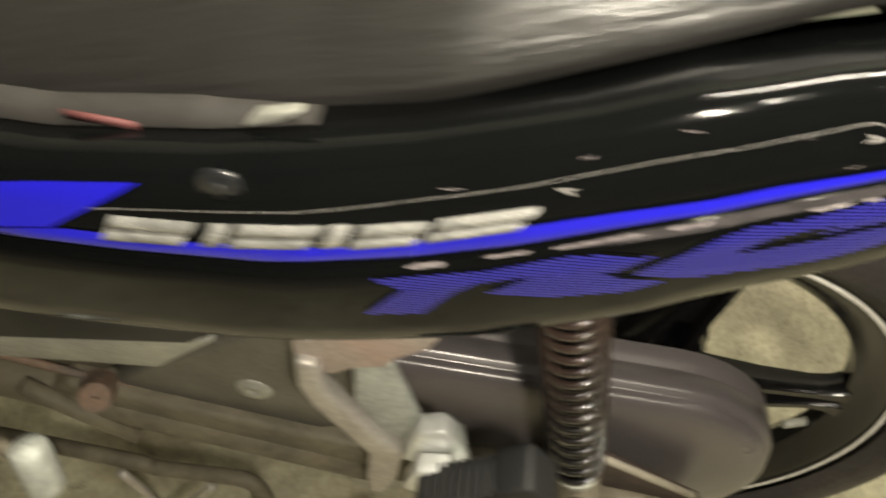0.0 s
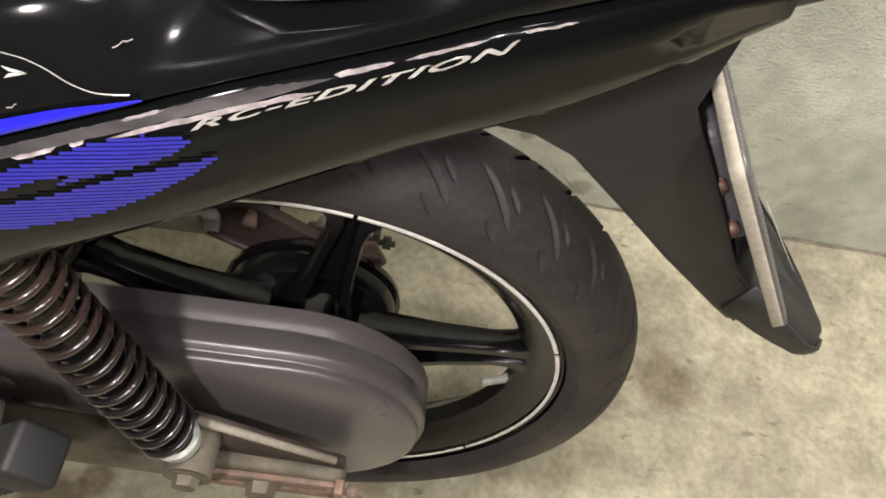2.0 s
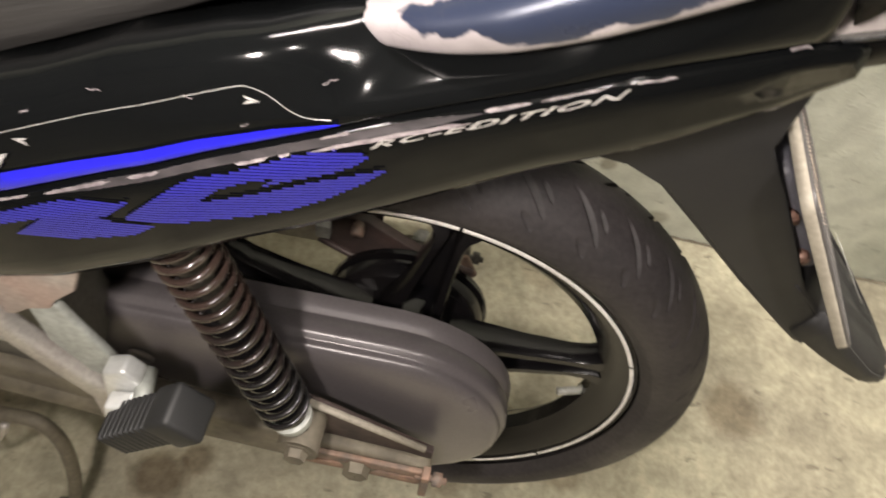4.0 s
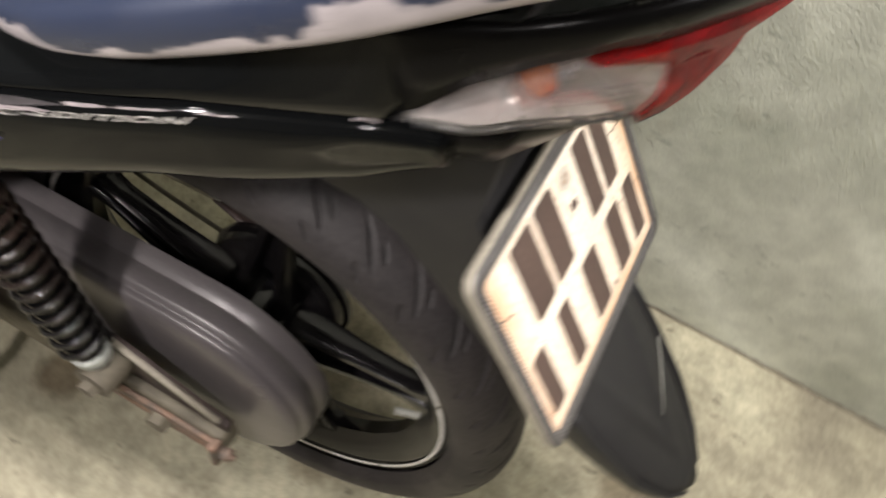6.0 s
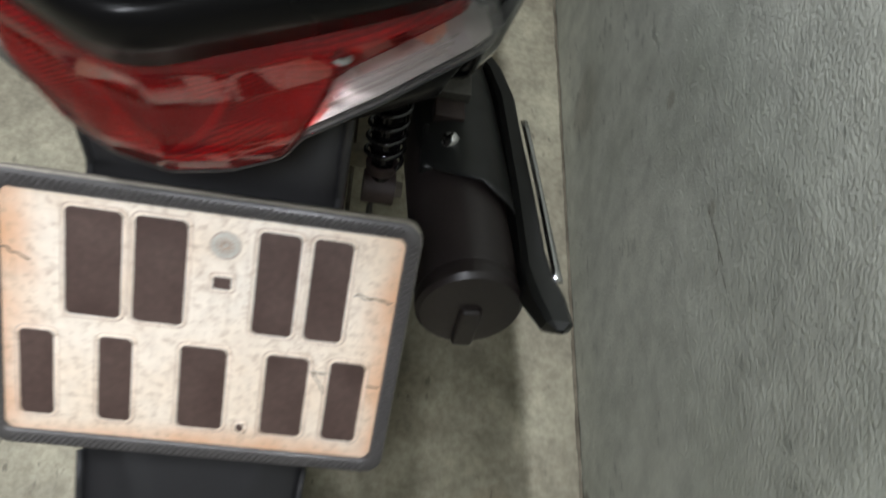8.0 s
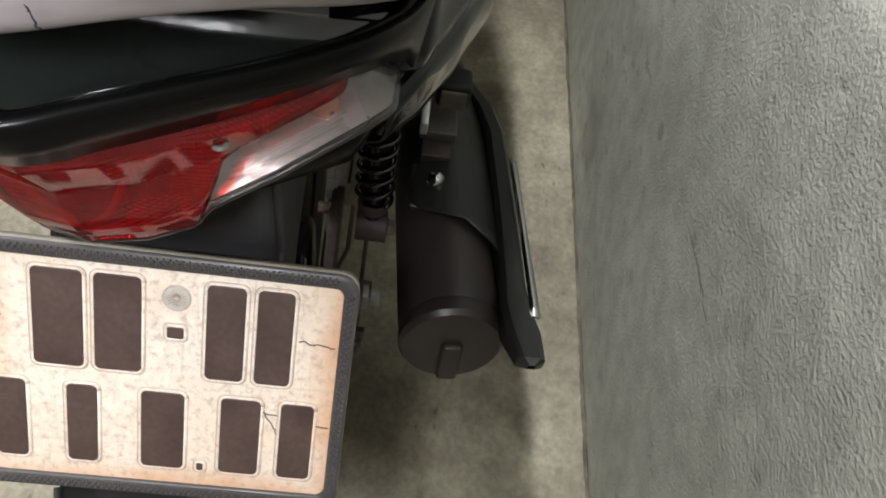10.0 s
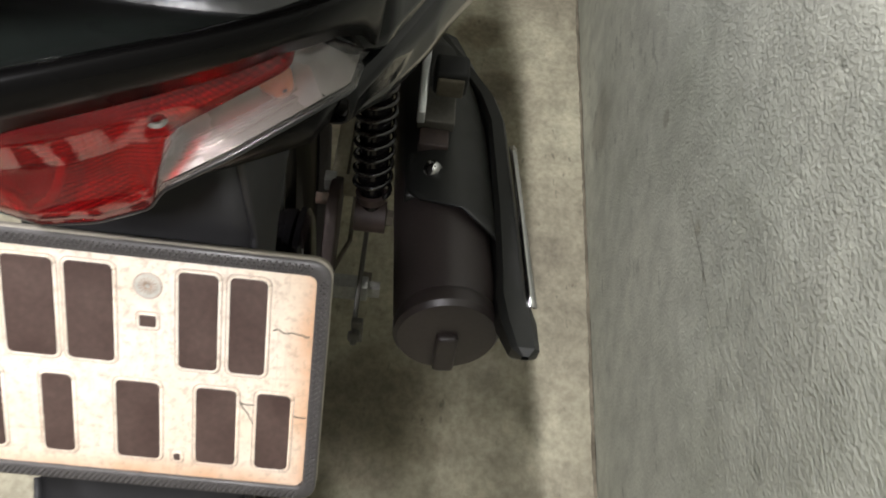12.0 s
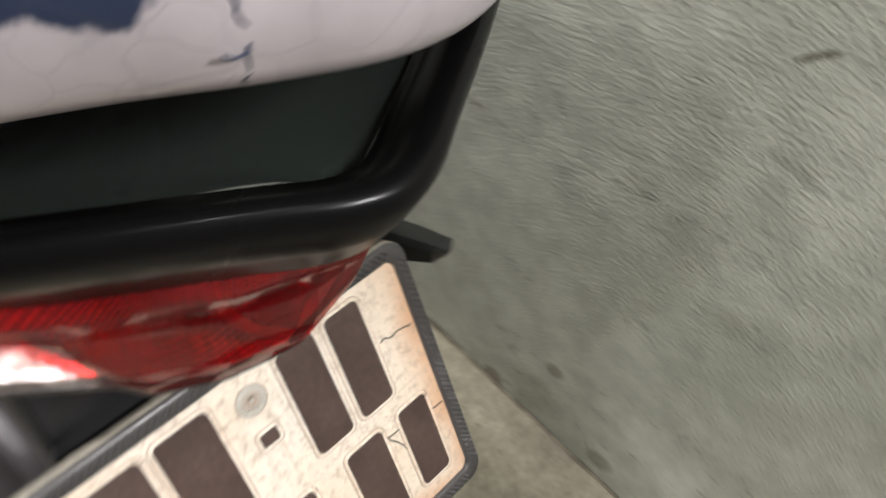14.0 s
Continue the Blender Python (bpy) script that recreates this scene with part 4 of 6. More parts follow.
for flip in (True, False):
    low_cover = part("lower_side_cover", panel(lower_section, -0.70, 0.184, flip), GLOSS, bike, "glossy black lower side cover", thick=0.0016)
    high_cover = part("upper_side_cover", panel(upper_section, -0.70, 0.186, flip), GLOSS, bike, "glossy black upper side cover", thick=0.0016)
    rows = [[(x, other(y) if flip else y, z) for y, z in ((along(x, SIDE_Y) + 0.0075, along(x, GAP_Z) - 0.004), (along(x, SIDE_Y) + 0.0075, along(x, GAP_Z) + 0.007))] for x in XS if x < 0.165]
    part("gap_strip", grid(rows), MATTE, bike, "dark gap between the side covers")


def on_skin(points, lift=0.0009):
    return [(x, skin(x, z) - lift - 0.0010, z) for x, z in points]


def ribbon(top, bottom, n=60, rows_n=4):
    """A film on the left skin between two lines of (x, z) points."""
    rows = []
    for k in range(rows_n):
        s = k / (rows_n - 1)
        row = []
        for i in range(n + 1):
            u = i / n
            xt = top[0][0] + (top[-1][0] - top[0][0]) * u
            xb = bottom[0][0] + (bottom[-1][0] - bottom[0][0]) * u
            row.append((xt * (1 - s) + xb * s, along(xt, top) * (1 - s) + along(xb, bottom) * s))
        rows.append(on_skin(row))
    return grid(rows)


part("blue_stripe", ribbon([(-0.345, 0.6215), (-0.30, 0.6265), (-0.232, 0.6410), (-0.21, 0.6477), (-0.169, 0.6642), (-0.131, 0.6802), (-0.078, 0.7012), (-0.047, 0.7105), (-0.022, 0.7160)],
                           [(-0.40, 0.6095), (-0.37, 0.6100), (-0.326, 0.6140), (-0.266, 0.6230), (-0.209, 0.6375), (-0.167, 0.6535), (-0.119, 0.6755), (-0.074, 0.6945), (-0.033, 0.7095), (-0.022, 0.7150)], 90), BLUE, high_cover, "bright blue stripe on the side cover")
part("blue_block", ribbon([(-0.62, 0.628), (-0.50, 0.629), (-0.37, 0.6365), (-0.313, 0.6495)], [(-0.62, 0.612), (-0.50, 0.6105), (-0.40, 0.6105), (-0.352, 0.6205)], 40, 8), BLUE, high_cover, "bright blue film block")


def strip(points, width, n=8):
    """A thin film line on the left skin."""
    pts = rounded([Vector((x, 0, z)) for x, z in points], n)[0]
    a, b = [], []
    for i, p in enumerate(pts):
        d = (pts[min(i + 1, len(pts) - 1)] - pts[max(i - 1, 0)]).normalized()
        nrm = Vector((-d.z, 0, d.x)) * width / 2
        a.append((p.x + nrm.x, p.z + nrm.z))
        b.append((p.x - nrm.x, p.z - nrm.z))
    return grid([on_skin(a), on_skin(b)])


part("pinstripe", strip([(-0.335, 0.6335), (-0.3204, 0.6369), (-0.2774, 0.6466), (-0.2333, 0.6590), (-0.1727, 0.6815), (-0.1188, 0.7055), (-0.09, 0.7165), (-0.0631, 0.7260), (-0.0560, 0.7265), (-0.0490, 0.7235), (-0.0419, 0.7187), (-0.0350, 0.7165), (-0.0256, 0.7167)], 0.00032), SILVER, high_cover, "thin silver pinstripe")
for x, z, sg in ((-0.1522, 0.6850, -1), (-0.0560, 0.7212, 1)):
    bm = grid([on_skin([(x - sg * 0.0032, z + 0.0019), (x + sg * 0.0034, z + 0.0001)]), on_skin([(x - sg * 0.0018, z + 0.0006), (x - sg * 0.0004, z + 0.0001)])])
    grid([on_skin([(x - sg * 0.0018, z - 0.0004), (x - sg * 0.0004, z)]), on_skin([(x - sg * 0.0032, z - 0.0019), (x + sg * 0.0034, z - 0.0001)])], bm=bm)
    part("arrow_mark", bm, SILVER, high_cover, "small silver arrow mark")

# raised emblem: plain slanted silver bars in place of its lettering
BASE_Z = [(-0.331, 0.6205), (-0.292, 0.6265), (-0.25, 0.6365), (-0.21, 0.6465), (-0.165, 0.6645)]
for x0, wide in ((-0.330, 0.036), (-0.2885, 0.009), (-0.277, 0.034), (-0.2405, 0.009), (-0.2285, 0.026), (-0.200, 0.036)):
    base = along(x0 + wide / 2, BASE_Z)
    rise = (along(x0 + wide, BASE_Z) - along(x0, BASE_Z))
    lo = [(x0, base - rise / 2), (x0 + wide * 0.92, base + rise / 2)]
    hi = [(x0 + 0.005, base - rise / 2 + 0.0118), (x0 + wide + 0.004, base + rise / 2 + 0.0118)]
    n = 5
    for first, last in ((0.0, 0.44), (0.56, 1.0)) if wide > 0.02 else ((0.0, 1.0),):
        rows = []
        for lift, share in ((0.0004, 0.0), (0.0026, 0.10), (0.0030, 0.5), (0.0026, 0.9), (0.0004, 1.0)):
            up = first + (last - first) * share
            rows.append(on_skin([tuple(Vector(lo[0]).lerp(Vector(lo[1]), k / n).lerp(Vector(hi[0]).lerp(Vector(hi[1]), k / n), up)) for k in range(n + 1)], lift))
        part("emblem_bar", grid(rows), EMBLEM, high_cover, "raised silver emblem bar")


def hatch(outline, hole=(), slope=0.06, step=0.00180, wide=0.00142):
    """Blue film cut into fine parallel lines that fill an outline of (x, z) points."""
    bm = bmesh.new()
    loops = [outline] + ([hole] if hole else [])
    lo = min(z - slope * x for x, z in outline)
    hi = max(z - slope * x for x, z in outline)
    c = lo + step / 2
    while c < hi:
        cuts = []
        for loop in loops:
            for i in range(len(loop)):
                (x0, z0), (x1, z1) = loop[i], loop[(i + 1) % len(loop)]
                f0, f1 = z0 - slope * x0 - c, z1 - slope * x1 - c
                if (f0 < 0) != (f1 < 0):
                    cuts.append(x0 + (x1 - x0) * f0 / (f0 - f1))
        cuts.sort()
        for a, b in zip(cuts[::2], cuts[1::2]):
            if b - a > 0.001:
                n = max(1, int((b - a) / 0.004))
                xs = [a + (b - a) * k / n for k in range(n + 1)]
                grid([on_skin([(x, c + slope * x + wide / 2) for x in xs], 0.0013), on_skin([(x, c + slope * x - wide / 2) for x in xs], 0.0013)], bm=bm)
        c += step
    return bm


LETTER_A = [(-0.2192, 0.6241), (-0.2024, 0.6299), (-0.1735, 0.6397), (-0.1513, 0.6509), (-0.1400, 0.6559), (-0.1114, 0.6602), (-0.1228, 0.6485), (-0.1296, 0.6450), (-0.1029, 0.6444), (-0.1142, 0.6353), (-0.1421, 0.6271), (-0.1698, 0.6256), (-0.1543, 0.6403), (-0.1757, 0.6314), (-0.1842, 0.6223), (-0.1951, 0.6040), (-0.2195, 0.5985), (-0.2054, 0.6208)]
LETTER_B = [(-0.0920, 0.6481), (-0.1162, 0.6476), (-0.1067, 0.6577), (-0.0969, 0.6675), (-0.0881, 0.6755), (-0.0802, 0.6805), (-0.0666, 0.6845), (-0.0527, 0.6913), (-0.0380, 0.6984), (-0.0239, 0.7018), (-0.0089, 0.7002), (-0.0153, 0.6936), (-0.0248, 0.6884), (-0.0440, 0.6816), (-0.0553, 0.6763), (-0.0477, 0.6833), (-0.0604, 0.6795), (-0.0714, 0.6742), (-0.0817, 0.6642), (-0.0675, 0.6686), (-0.0512, 0.6742), (-0.0337, 0.6820), (-0.0009, 0.6922), (-0.0108, 0.6828), (-0.0265, 0.6714), (-0.0425, 0.6622), (-0.0606, 0.6558), (-0.0740, 0.6526)]
for outline in (LETTER_A, LETTER_B):
    part("blue_graphic", hatch(outline), BLUE_HATCH, low_cover, "blue hatched graphic on the lower cover")["kind"] = "stuff"


def lettering(words, x0, x1, height, z_of):
    """Film letters in the built-in font, laid on the left skin."""
    cu = bpy.data.curves.new("words", "FONT")
    cu.body, cu.size, cu.shear, cu.resolution_u, cu.space_character = words, 1.0, 0.35, 3, 1.15
    cu.offset = 0.026
    tmp = new("words", cu)
    me = tmp.to_mesh()
    xs = [v.co.x for v in me.vertices]
    ys = [v.co.y for v in me.vertices]
    w, h, xm, ym = max(xs) - min(xs), max(ys) - min(ys), min(xs), min(ys)
    bm = bmesh.new()
    bm.from_mesh(me)
    for v in bm.verts:
        x = x0 + (v.co.x - xm) / w * (x1 - x0)
        z = z_of(x) + (v.co.y - ym) / h * height
        v.co = (x, skin(x, z) - 0.0019, z)
    tmp.to_mesh_clear()
    bpy.data.objects.remove(tmp)
    return bm


part("lettering", lettering("RC-EDITION", -0.010, 0.087, 0.0036, lambda x: along(x, [(-0.01, 0.7030), (0.02, 0.7128), (0.05, 0.7218), (0.09, 0.7352)])), SILVER, low_cover, "silver RC-EDITION lettering", smooth=False)


# scraped edge along the top of the lower cover, with bright bare flecks on it
def edge(lo, hi, top, bottom, n=40):
    """Two lines below the panel gap, at depths under it, with a ragged outline."""
    out = []
    for deep, seed in ((top, 1), (bottom, 7)):
        line = []
        for k in range(n + 1):
            x = lo + (hi - lo) * k / n
            taper = min(1, 8 * k / n, 8 * (1 - k / n))
            mean = (top + bottom) / 2
            line.append((x, along(x, GAP_Z) - mean - (deep - mean) * taper + 0.0004 * noise.noise((x * 420, seed, lo * 40))))
        out.append(on_skin(line, 0.0011 if bottom - top > 0.002 else 0.0014))
    return grid(out)


part("worn_edge", edge(-0.150, 0.034, 0.0016, 0.0046, 120), SCUFF, low_cover, "greyed scraped edge of the lower cover")
for lo, hi, top, bottom in ((-0.205, -0.190, 0.0018, 0.0036), (-0.150, -0.118, 0.0020, 0.0033), (-0.110, -0.096, 0.0018, 0.0030), (-0.064, -0.050, 0.0030, 0.0062), (-0.046, -0.041, 0.0016, 0.0060), (-0.034, 0.029, 0.0046, 0.0066),
                            (-0.030, -0.018, 0.0012, 0.0022), (0.032, 0.050, 0.0018, 0.0030), (0.053, 0.078, 0.0020, 0.0028), (-0.175, -0.158, 0.0016, 0.0026), (0.088, 0.104, 0.0020, 0.0027)):
    part("scuff", edge(lo, hi, top, bottom, 16), SCUFF_LIGHT, low_cover, "bright bare scuff on the cover's edge")
# stray scratches on the upper cover
for x, z, dx, dz in ((-0.120, 0.7150, 0.006, 0.0010), (-0.082, 0.7205, 0.004, -0.0012), (-0.030, 0.7290, 0.005, 0.0016), (-0.196, 0.6760, 0.007, 0.0020), (-0.060, 0.7100, 0.003, 0.0016), (0.060, 0.7290, 0.006, -0.0020), (-0.150, 0.6980, 0.004, 0.0022)):
    line = [(x + dx * k / 4, z + dz * k / 4 + 0.0004 * math.sin(k * 2.1 + x * 90)) for k in range(5)]
    part("scratch", grid([on_skin(line, 0.0011), on_skin([(a, c - 0.0004) for a, c in line], 0.0011)]), SCUFF_LIGHT, high_cover, "short pale scratch on the cover")
for line in ([(0.145, -0.109, 0.753), (0.152, -0.106, 0.754), (0.157, -0.103, 0.750), (0.164, -0.100, 0.748), (0.173, -0.098, 0.748)], [(0.141, -0.111, 0.738), (0.145, -0.109, 0.743), (0.147, -0.108, 0.747)]):
    part("scuff", sweep([(x, y - 0.0008, z) for x, y, z in line], 0.0006, 6, smoothing=4), SCUFF_LIGHT, low_cover, "curled pale scrape beside the lamp")
lock = part("seat_lock", lathe([(0.0001, -0.0012), (0.0060, -0.0012), (0.0070, 0.0), (0.0085, -0.0010), (0.0098, 0.0015)], (-0.280, skin(-0.280, 0.6545) - 0.0006, 0.6545), steps=28), COWL, high_cover, "round dark seat lock")
part("key_slot", box((-0.2812, skin(-0.28, 0.6545) - 0.0026, 0.6505), (-0.2788, skin(-0.28, 0.6545) - 0.0012, 0.6585)), MATTE, lock)



# ---- seat ----
SEAT_Z = [(-0.70, 0.60), (-0.5, 0.615), (-0.36, 0.634), (-0.256, 0.659), (-0.177, 0.691), (-0.104, 0.722), (-0.063, 0.741), (0.0, 0.762), (0.10, 0.785), (0.17, 0.80)]


def seat():
    rows = []
    for i in range(91):
        x = -0.70 + 0.84 * i / 90
        z, w = along(x, SEAT_Z), along(x, [(-0.70, 0.11), (-0.5, 0.135), (-0.2, 0.146), (0.0, 0.122), (0.08, 0.095), (0.14, 0.05)])
        t = along(x, [(-0.7, 0.05), (-0.5, 0.06), (-0.1, 0.085), (0.06, 0.080), (0.11, 0.05), (0.14, 0.012)])
        half = [(0.86, -0.004), (0.965, -0.001), (1.0, 0.045), (0.985, 0.13), (0.945, 0.29), (0.885, 0.48), (0.80, 0.66), (0.67, 0.82), (0.48, 0.94), (0.25, 1.0), (0.0, 1.01)]
        row = [(x, MID - w * a, z + t * b) for a, b in half] + [(x, MID + w * a, z + t * b) for a, b in half[-2::-1]]
        rows.append(row)
    return grid(rows)


seat_ob = part("seat", seat(), SEAT, bike, "grained black vinyl seat", thick=0.003)
rows = []
for i in range(60):
    x = -0.52 + 0.272 * i / 59
    z = along(x, SEAT_Z)
    s = min(1, (x + 0.52) / 0.05, (-0.248 - x) / 0.05)
    rows.append([(x, along(x, SIDE_Y) + 0.034, along(x, TOP_Z) + 0.0005), (x, along(x, SIDE_Y) + 0.036, along(x, TOP_Z) + 0.0005 + 0.011 * max(0.02, s) * 0.6), (x, along(x, SIDE_Y) + 0.046, along(x, TOP_Z) + 0.008 * max(0.02, s))])
part("seat_base_strip", grid(rows), SEAT_EDGE, seat_ob, "dusty grey seat base edge")
bm = box((-0.352, along(-0.336, SIDE_Y) + 0.0335, along(-0.336, TOP_Z) + 0.0015), (-0.322, along(-0.336, SIDE_Y) + 0.0350, along(-0.336, TOP_Z) + 0.0055))
part("red_label", bm, FADED_RED, seat_ob, "small faded red label")
part("pale_tab", slab([(-0.276, 0.668), (-0.262, 0.674), (-0.252, 0.682), (-0.270, 0.676)], along(-0.27, SIDE_Y) + 0.030, along(-0.27, SIDE_Y) + 0.036), SILVERGREY, seat_ob, "pale tab at the seat base's end", bevel=0.001)


# ---- tail: cowl, lamp, grab rail ----
rim_line = [Vector((x, -w, z)) for x, w, z in RIM_HALF] + [Vector((x, w, z)) for x, w, z in RIM_HALF[-2::-1]]
rim_path = [(p.x, p.y, p.z) for p in rounded(rim_line, 8)[0]]


def foot(x, w, z):
    """Where the cowl's skirt ends below a rim point: on the side cover, then along the lamp's top."""
    if x < 0.150:
        return (x, w * 0.995, z - 0.006)
    s = min(1, max(0, (x - 0.19) / 0.05))
    return (x - 0.003 - 0.004 * s, w * 0.97, along(x, [(0.150, 0.797), (0.160, 0.780), (0.167, 0.7645), (0.187, 0.7880), (0.207, 0.8020), (0.228, 0.8105), (0.29, 0.8120)]))


rows = [[] for _ in range(10)]
for i, (x, w, z) in enumerate(rim_path):
    f = Vector(foot(x, w, z))
    a, b = Vector(rim_path[max(i - 1, 0)]), Vector(rim_path[min(i + 1, len(rim_path) - 1)])
    d = Vector((-(b - a).y, (b - a).x, 0)).normalized()
    d = (d + Vector((-0.8, -w * 4, 0))).normalized() if x > 0.20 else Vector((0, -1 if w > 0 else 1, 0))
    top = Vector((x, w, z))
    rows[0].append(f)
    rows[1].append(f.lerp(top, 0.45) + Vector((0.0012, 0, 0)))
    for k, (inside, up) in enumerate(((0.0000, -0.0042), (0.0003, -0.0012), (0.0012, 0.0002), (0.0026, 0.0003), (0.0058, -0.0016), (0.0082, -0.0044))):
        rows[2 + k].append(top + d * inside + Vector((0, 0, up)))
    rows[8].append(top + d * 0.0102 + Vector((0, 0, -0.0068)))
    rows[9].append(top + d * 0.0130 + Vector((0, 0, -0.0078)))
rows = [[p + Vector((0, MID, 0)) for p in row] for row in rows]
tail_cowl = part("tail_cowl", grid(rows), GLOSS_TAIL, bike, "black tail cowl with a rounded rear lip", thick=0.0016, split=60)
tray = bmesh.new()
inner = rows[9]
grid([[Vector(inner[i]).lerp(Vector(inner[-1 - i]), k / 16) - Vector((0, 0, 0.004 * math.sin(math.pi * k / 16))) for k in range(17)] for i in range(len(inner) // 2)], bm=tray)
part("tray", tray, TRAY, tail_cowl, "black tray under the grab rail")

# the lamp's lines from its middle outwards: share across, then x, distance from the middle and height
LAMP_LOW = [(0.0, 0.2535, 0.0, 0.7405), (0.20, 0.2490, 0.019, 0.7400), (0.38, 0.2400, 0.0350, 0.7395), (0.42, 0.2388, 0.0378, 0.7440), (0.45, 0.2375, 0.0405, 0.7480), (0.62, 0.2240, 0.067, 0.7580), (0.82, 0.2060, 0.099, 0.7725), (0.90, 0.1900, 0.1075, 0.7660), (1.0, 0.1570, 0.1085, 0.7530)]
LAMP_VALLEY = [(0.0, 0.2620, 0.0, 0.7800), (0.22, 0.2560, 0.022, 0.7810), (0.45, 0.2430, 0.0475, 0.7840), (0.62, 0.2310, 0.0690, 0.7885), (0.82, 0.2105, 0.0965, 0.7905), (0.90, 0.1930, 0.1050, 0.7790), (1.0, 0.1572, 0.1086, 0.7545)]
LAMP_RIDGE = [(0.0, 0.2745, 0.0, 0.8060), (0.22, 0.2665, 0.023, 0.8058), (0.45, 0.2515, 0.0500, 0.8050), (0.62, 0.2360, 0.0705, 0.8035), (0.82, 0.2135, 0.0930, 0.7985), (0.90, 0.1935, 0.1025, 0.7845), (1.0, 0.1574, 0.1087, 0.7555)]
LAMP_TOP = [(0.0, 0.2755, 0.0, 0.8128), (0.22, 0.2650, 0.023, 0.8125), (0.45, 0.2480, 0.0495, 0.8120), (0.62, 0.2320, 0.0700, 0.8110), (0.82, 0.2120, 0.0890, 0.8030), (0.90, 0.1910, 0.1000, 0.7890), (1.0, 0.1576, 0.1088, 0.7565)]
LAMP_HEIGHTS = (0.0, 0.58, 0.90, 1.0)


def lamp_point(q, s, depth=0.0):
    """A point of the lamp's skin: share across (-1 to 1), share up, sunk by a depth."""
    a = min(1.0, abs(q))
    at = []
    for line in (LAMP_LOW, LAMP_VALLEY, LAMP_RIDGE, LAMP_TOP):
        at.append(Vector([float(np.interp(a, [r[0] for r in line], [r[k] for r in line])) for k in (1, 2, 3)]))
    p = Vector([float(np.interp(s, LAMP_HEIGHTS, [v[k] for v in at])) for k in range(3)])
    bulge = 0.0030 * math.sin(math.pi * min(1, s / 0.58)) * (1 - a ** 4) if s < 0.58 else 0.0
    d = Vector((1.0, p.y * 5.5 * (1 if a < 0.82 else 1.6), 0)).normalized()
    p += d * (bulge - depth)
    return Vector((p.x, MID + (p.y if q >= 0 else -p.y), p.z))


def lamp_piece(lo, hi, deep=None, s0=0.0, s1=1.0, ns=36, nu=32):
    """The lamp's skin between two shares across, each a function of the share up; deep sinks it like a bowl."""
    rows = []
    for j in range(ns + 1):
        s = s0 + (s1 - s0) * j / ns
        row = []
        for k in range(nu + 1):
            u = k / nu
            d = deep * min(1, 7 * u, 7 * (1 - u), 5 * j / ns, 5 * (1 - j / ns)) + 0.0025 if deep else 0.0
            row.append(lamp_point(lo(s) + (hi(s) - lo(s)) * u, s, d))
        rows.append(row)
    return grid(rows)


def edge_at(s):
    """The share across at which the red lens meets the clear one: upright below the crease, then leaning out."""
    return along(s, [(0.0, 0.42), (0.30, 0.45), (0.56, 0.47), (0.64, 0.51), (0.90, 0.78), (1.0, 0.82)])


tail_lamp = part("tail_lamp", lamp_piece(lambda s: -edge_at(s), edge_at), RED_LENS, bike, "red tail lamp lens between clear turn signals", thick=0.0018, split=25)
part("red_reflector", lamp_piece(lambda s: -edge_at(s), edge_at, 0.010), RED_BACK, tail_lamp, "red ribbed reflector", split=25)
def insert_edge(s):
    """Half the share across of the rounded V in the lamp's middle, by the share up."""
    return 0.015 + 0.185 * max(0.0, (s - 0.16) / 0.41) ** 0.6


part("centre_insert", lamp_piece(lambda s: -insert_edge(s), insert_edge, 0.004, 0.16, 0.57), RED_DARK, tail_lamp, "dark red V-shaped middle of the lamp")
ups = [0.57 - 0.41 * k / 14 for k in range(15)]
part("insert_rim", sweep([lamp_point(-insert_edge(v), v, 0.004) for v in ups] + [lamp_point(insert_edge(v), v, 0.004) for v in ups[::-1]], 0.0017, 8), RED_RIM, tail_lamp, "paler red rim round the lamp's middle")
part("lamp_screw", lathe([(0.0001, 0.0002), (0.0012, 0.0002), (0.0014, 0.0010), (0.0026, 0.0010), (0.0032, 0.0)], lamp_point(0.47, 0.76) + Vector((0.001, 0, 0.0012)), "z", 18), ENGINE, tail_lamp)
for sg in (-1, 1):
    inner_edge, outer_edge = (lambda s: sg * edge_at(s)), (lambda s: sg * 0.995)
    sig = part("turn_signal", lamp_piece(inner_edge, outer_edge), CLEAR_LENS, tail_lamp, "clear turn signal lens with amber bulb", thick=0.0016, split=25)
    part("signal_reflector", lamp_piece(inner_edge, outer_edge, 0.022), REFLECTOR, sig, "silvered signal reflector", split=40)
    c = Vector((0.2005, MID + sg * 0.0785, 0.776))
    part("signal_bulb", turned([(0.001, 0.0), (0.0045, 0.06), (0.0068, 0.3), (0.0070, 0.65), (0.004, 0.97), (0.001, 1.0)], c + Vector((-0.008, -sg * 0.006, 0)), c + Vector((0.006, sg * 0.005, 0.0)), 20), AMBER, sig, "amber bulb")
    for k in range(3):
        a = 0.16 + 0.10 * k
        ends = [lamp_point(sg * (edge_at(a) + 0.03 + 0.36 * q), a, 0.005) for q in np.linspace(0.08, 0.80, 9)]
        part("reflector_rib", sweep(ends, 0.0006, 6), CLEAR_LENS, sig)
low = []
shares = [float(q) for q in np.linspace(-0.97, 0.97, 65)]
for q in shares:
    p = lamp_point(q, 0.0, 0.004)
    low.append((p, Vector((p.x - 0.006, MID + (p.y - MID) * 0.93, min(p.z - 0.010, 0.738))), Vector((p.x - 0.024, MID + (p.y - MID) * 0.84, 0.720)), Vector((0.12, MID + (p.y - MID) * 0.50, 0.714))))
part("lamp_base", grid([[v[k] for v in low] for k in range(4)]), GLOSS_TAIL, tail_lamp, "black plastic base under the lamp", thick=0.002)
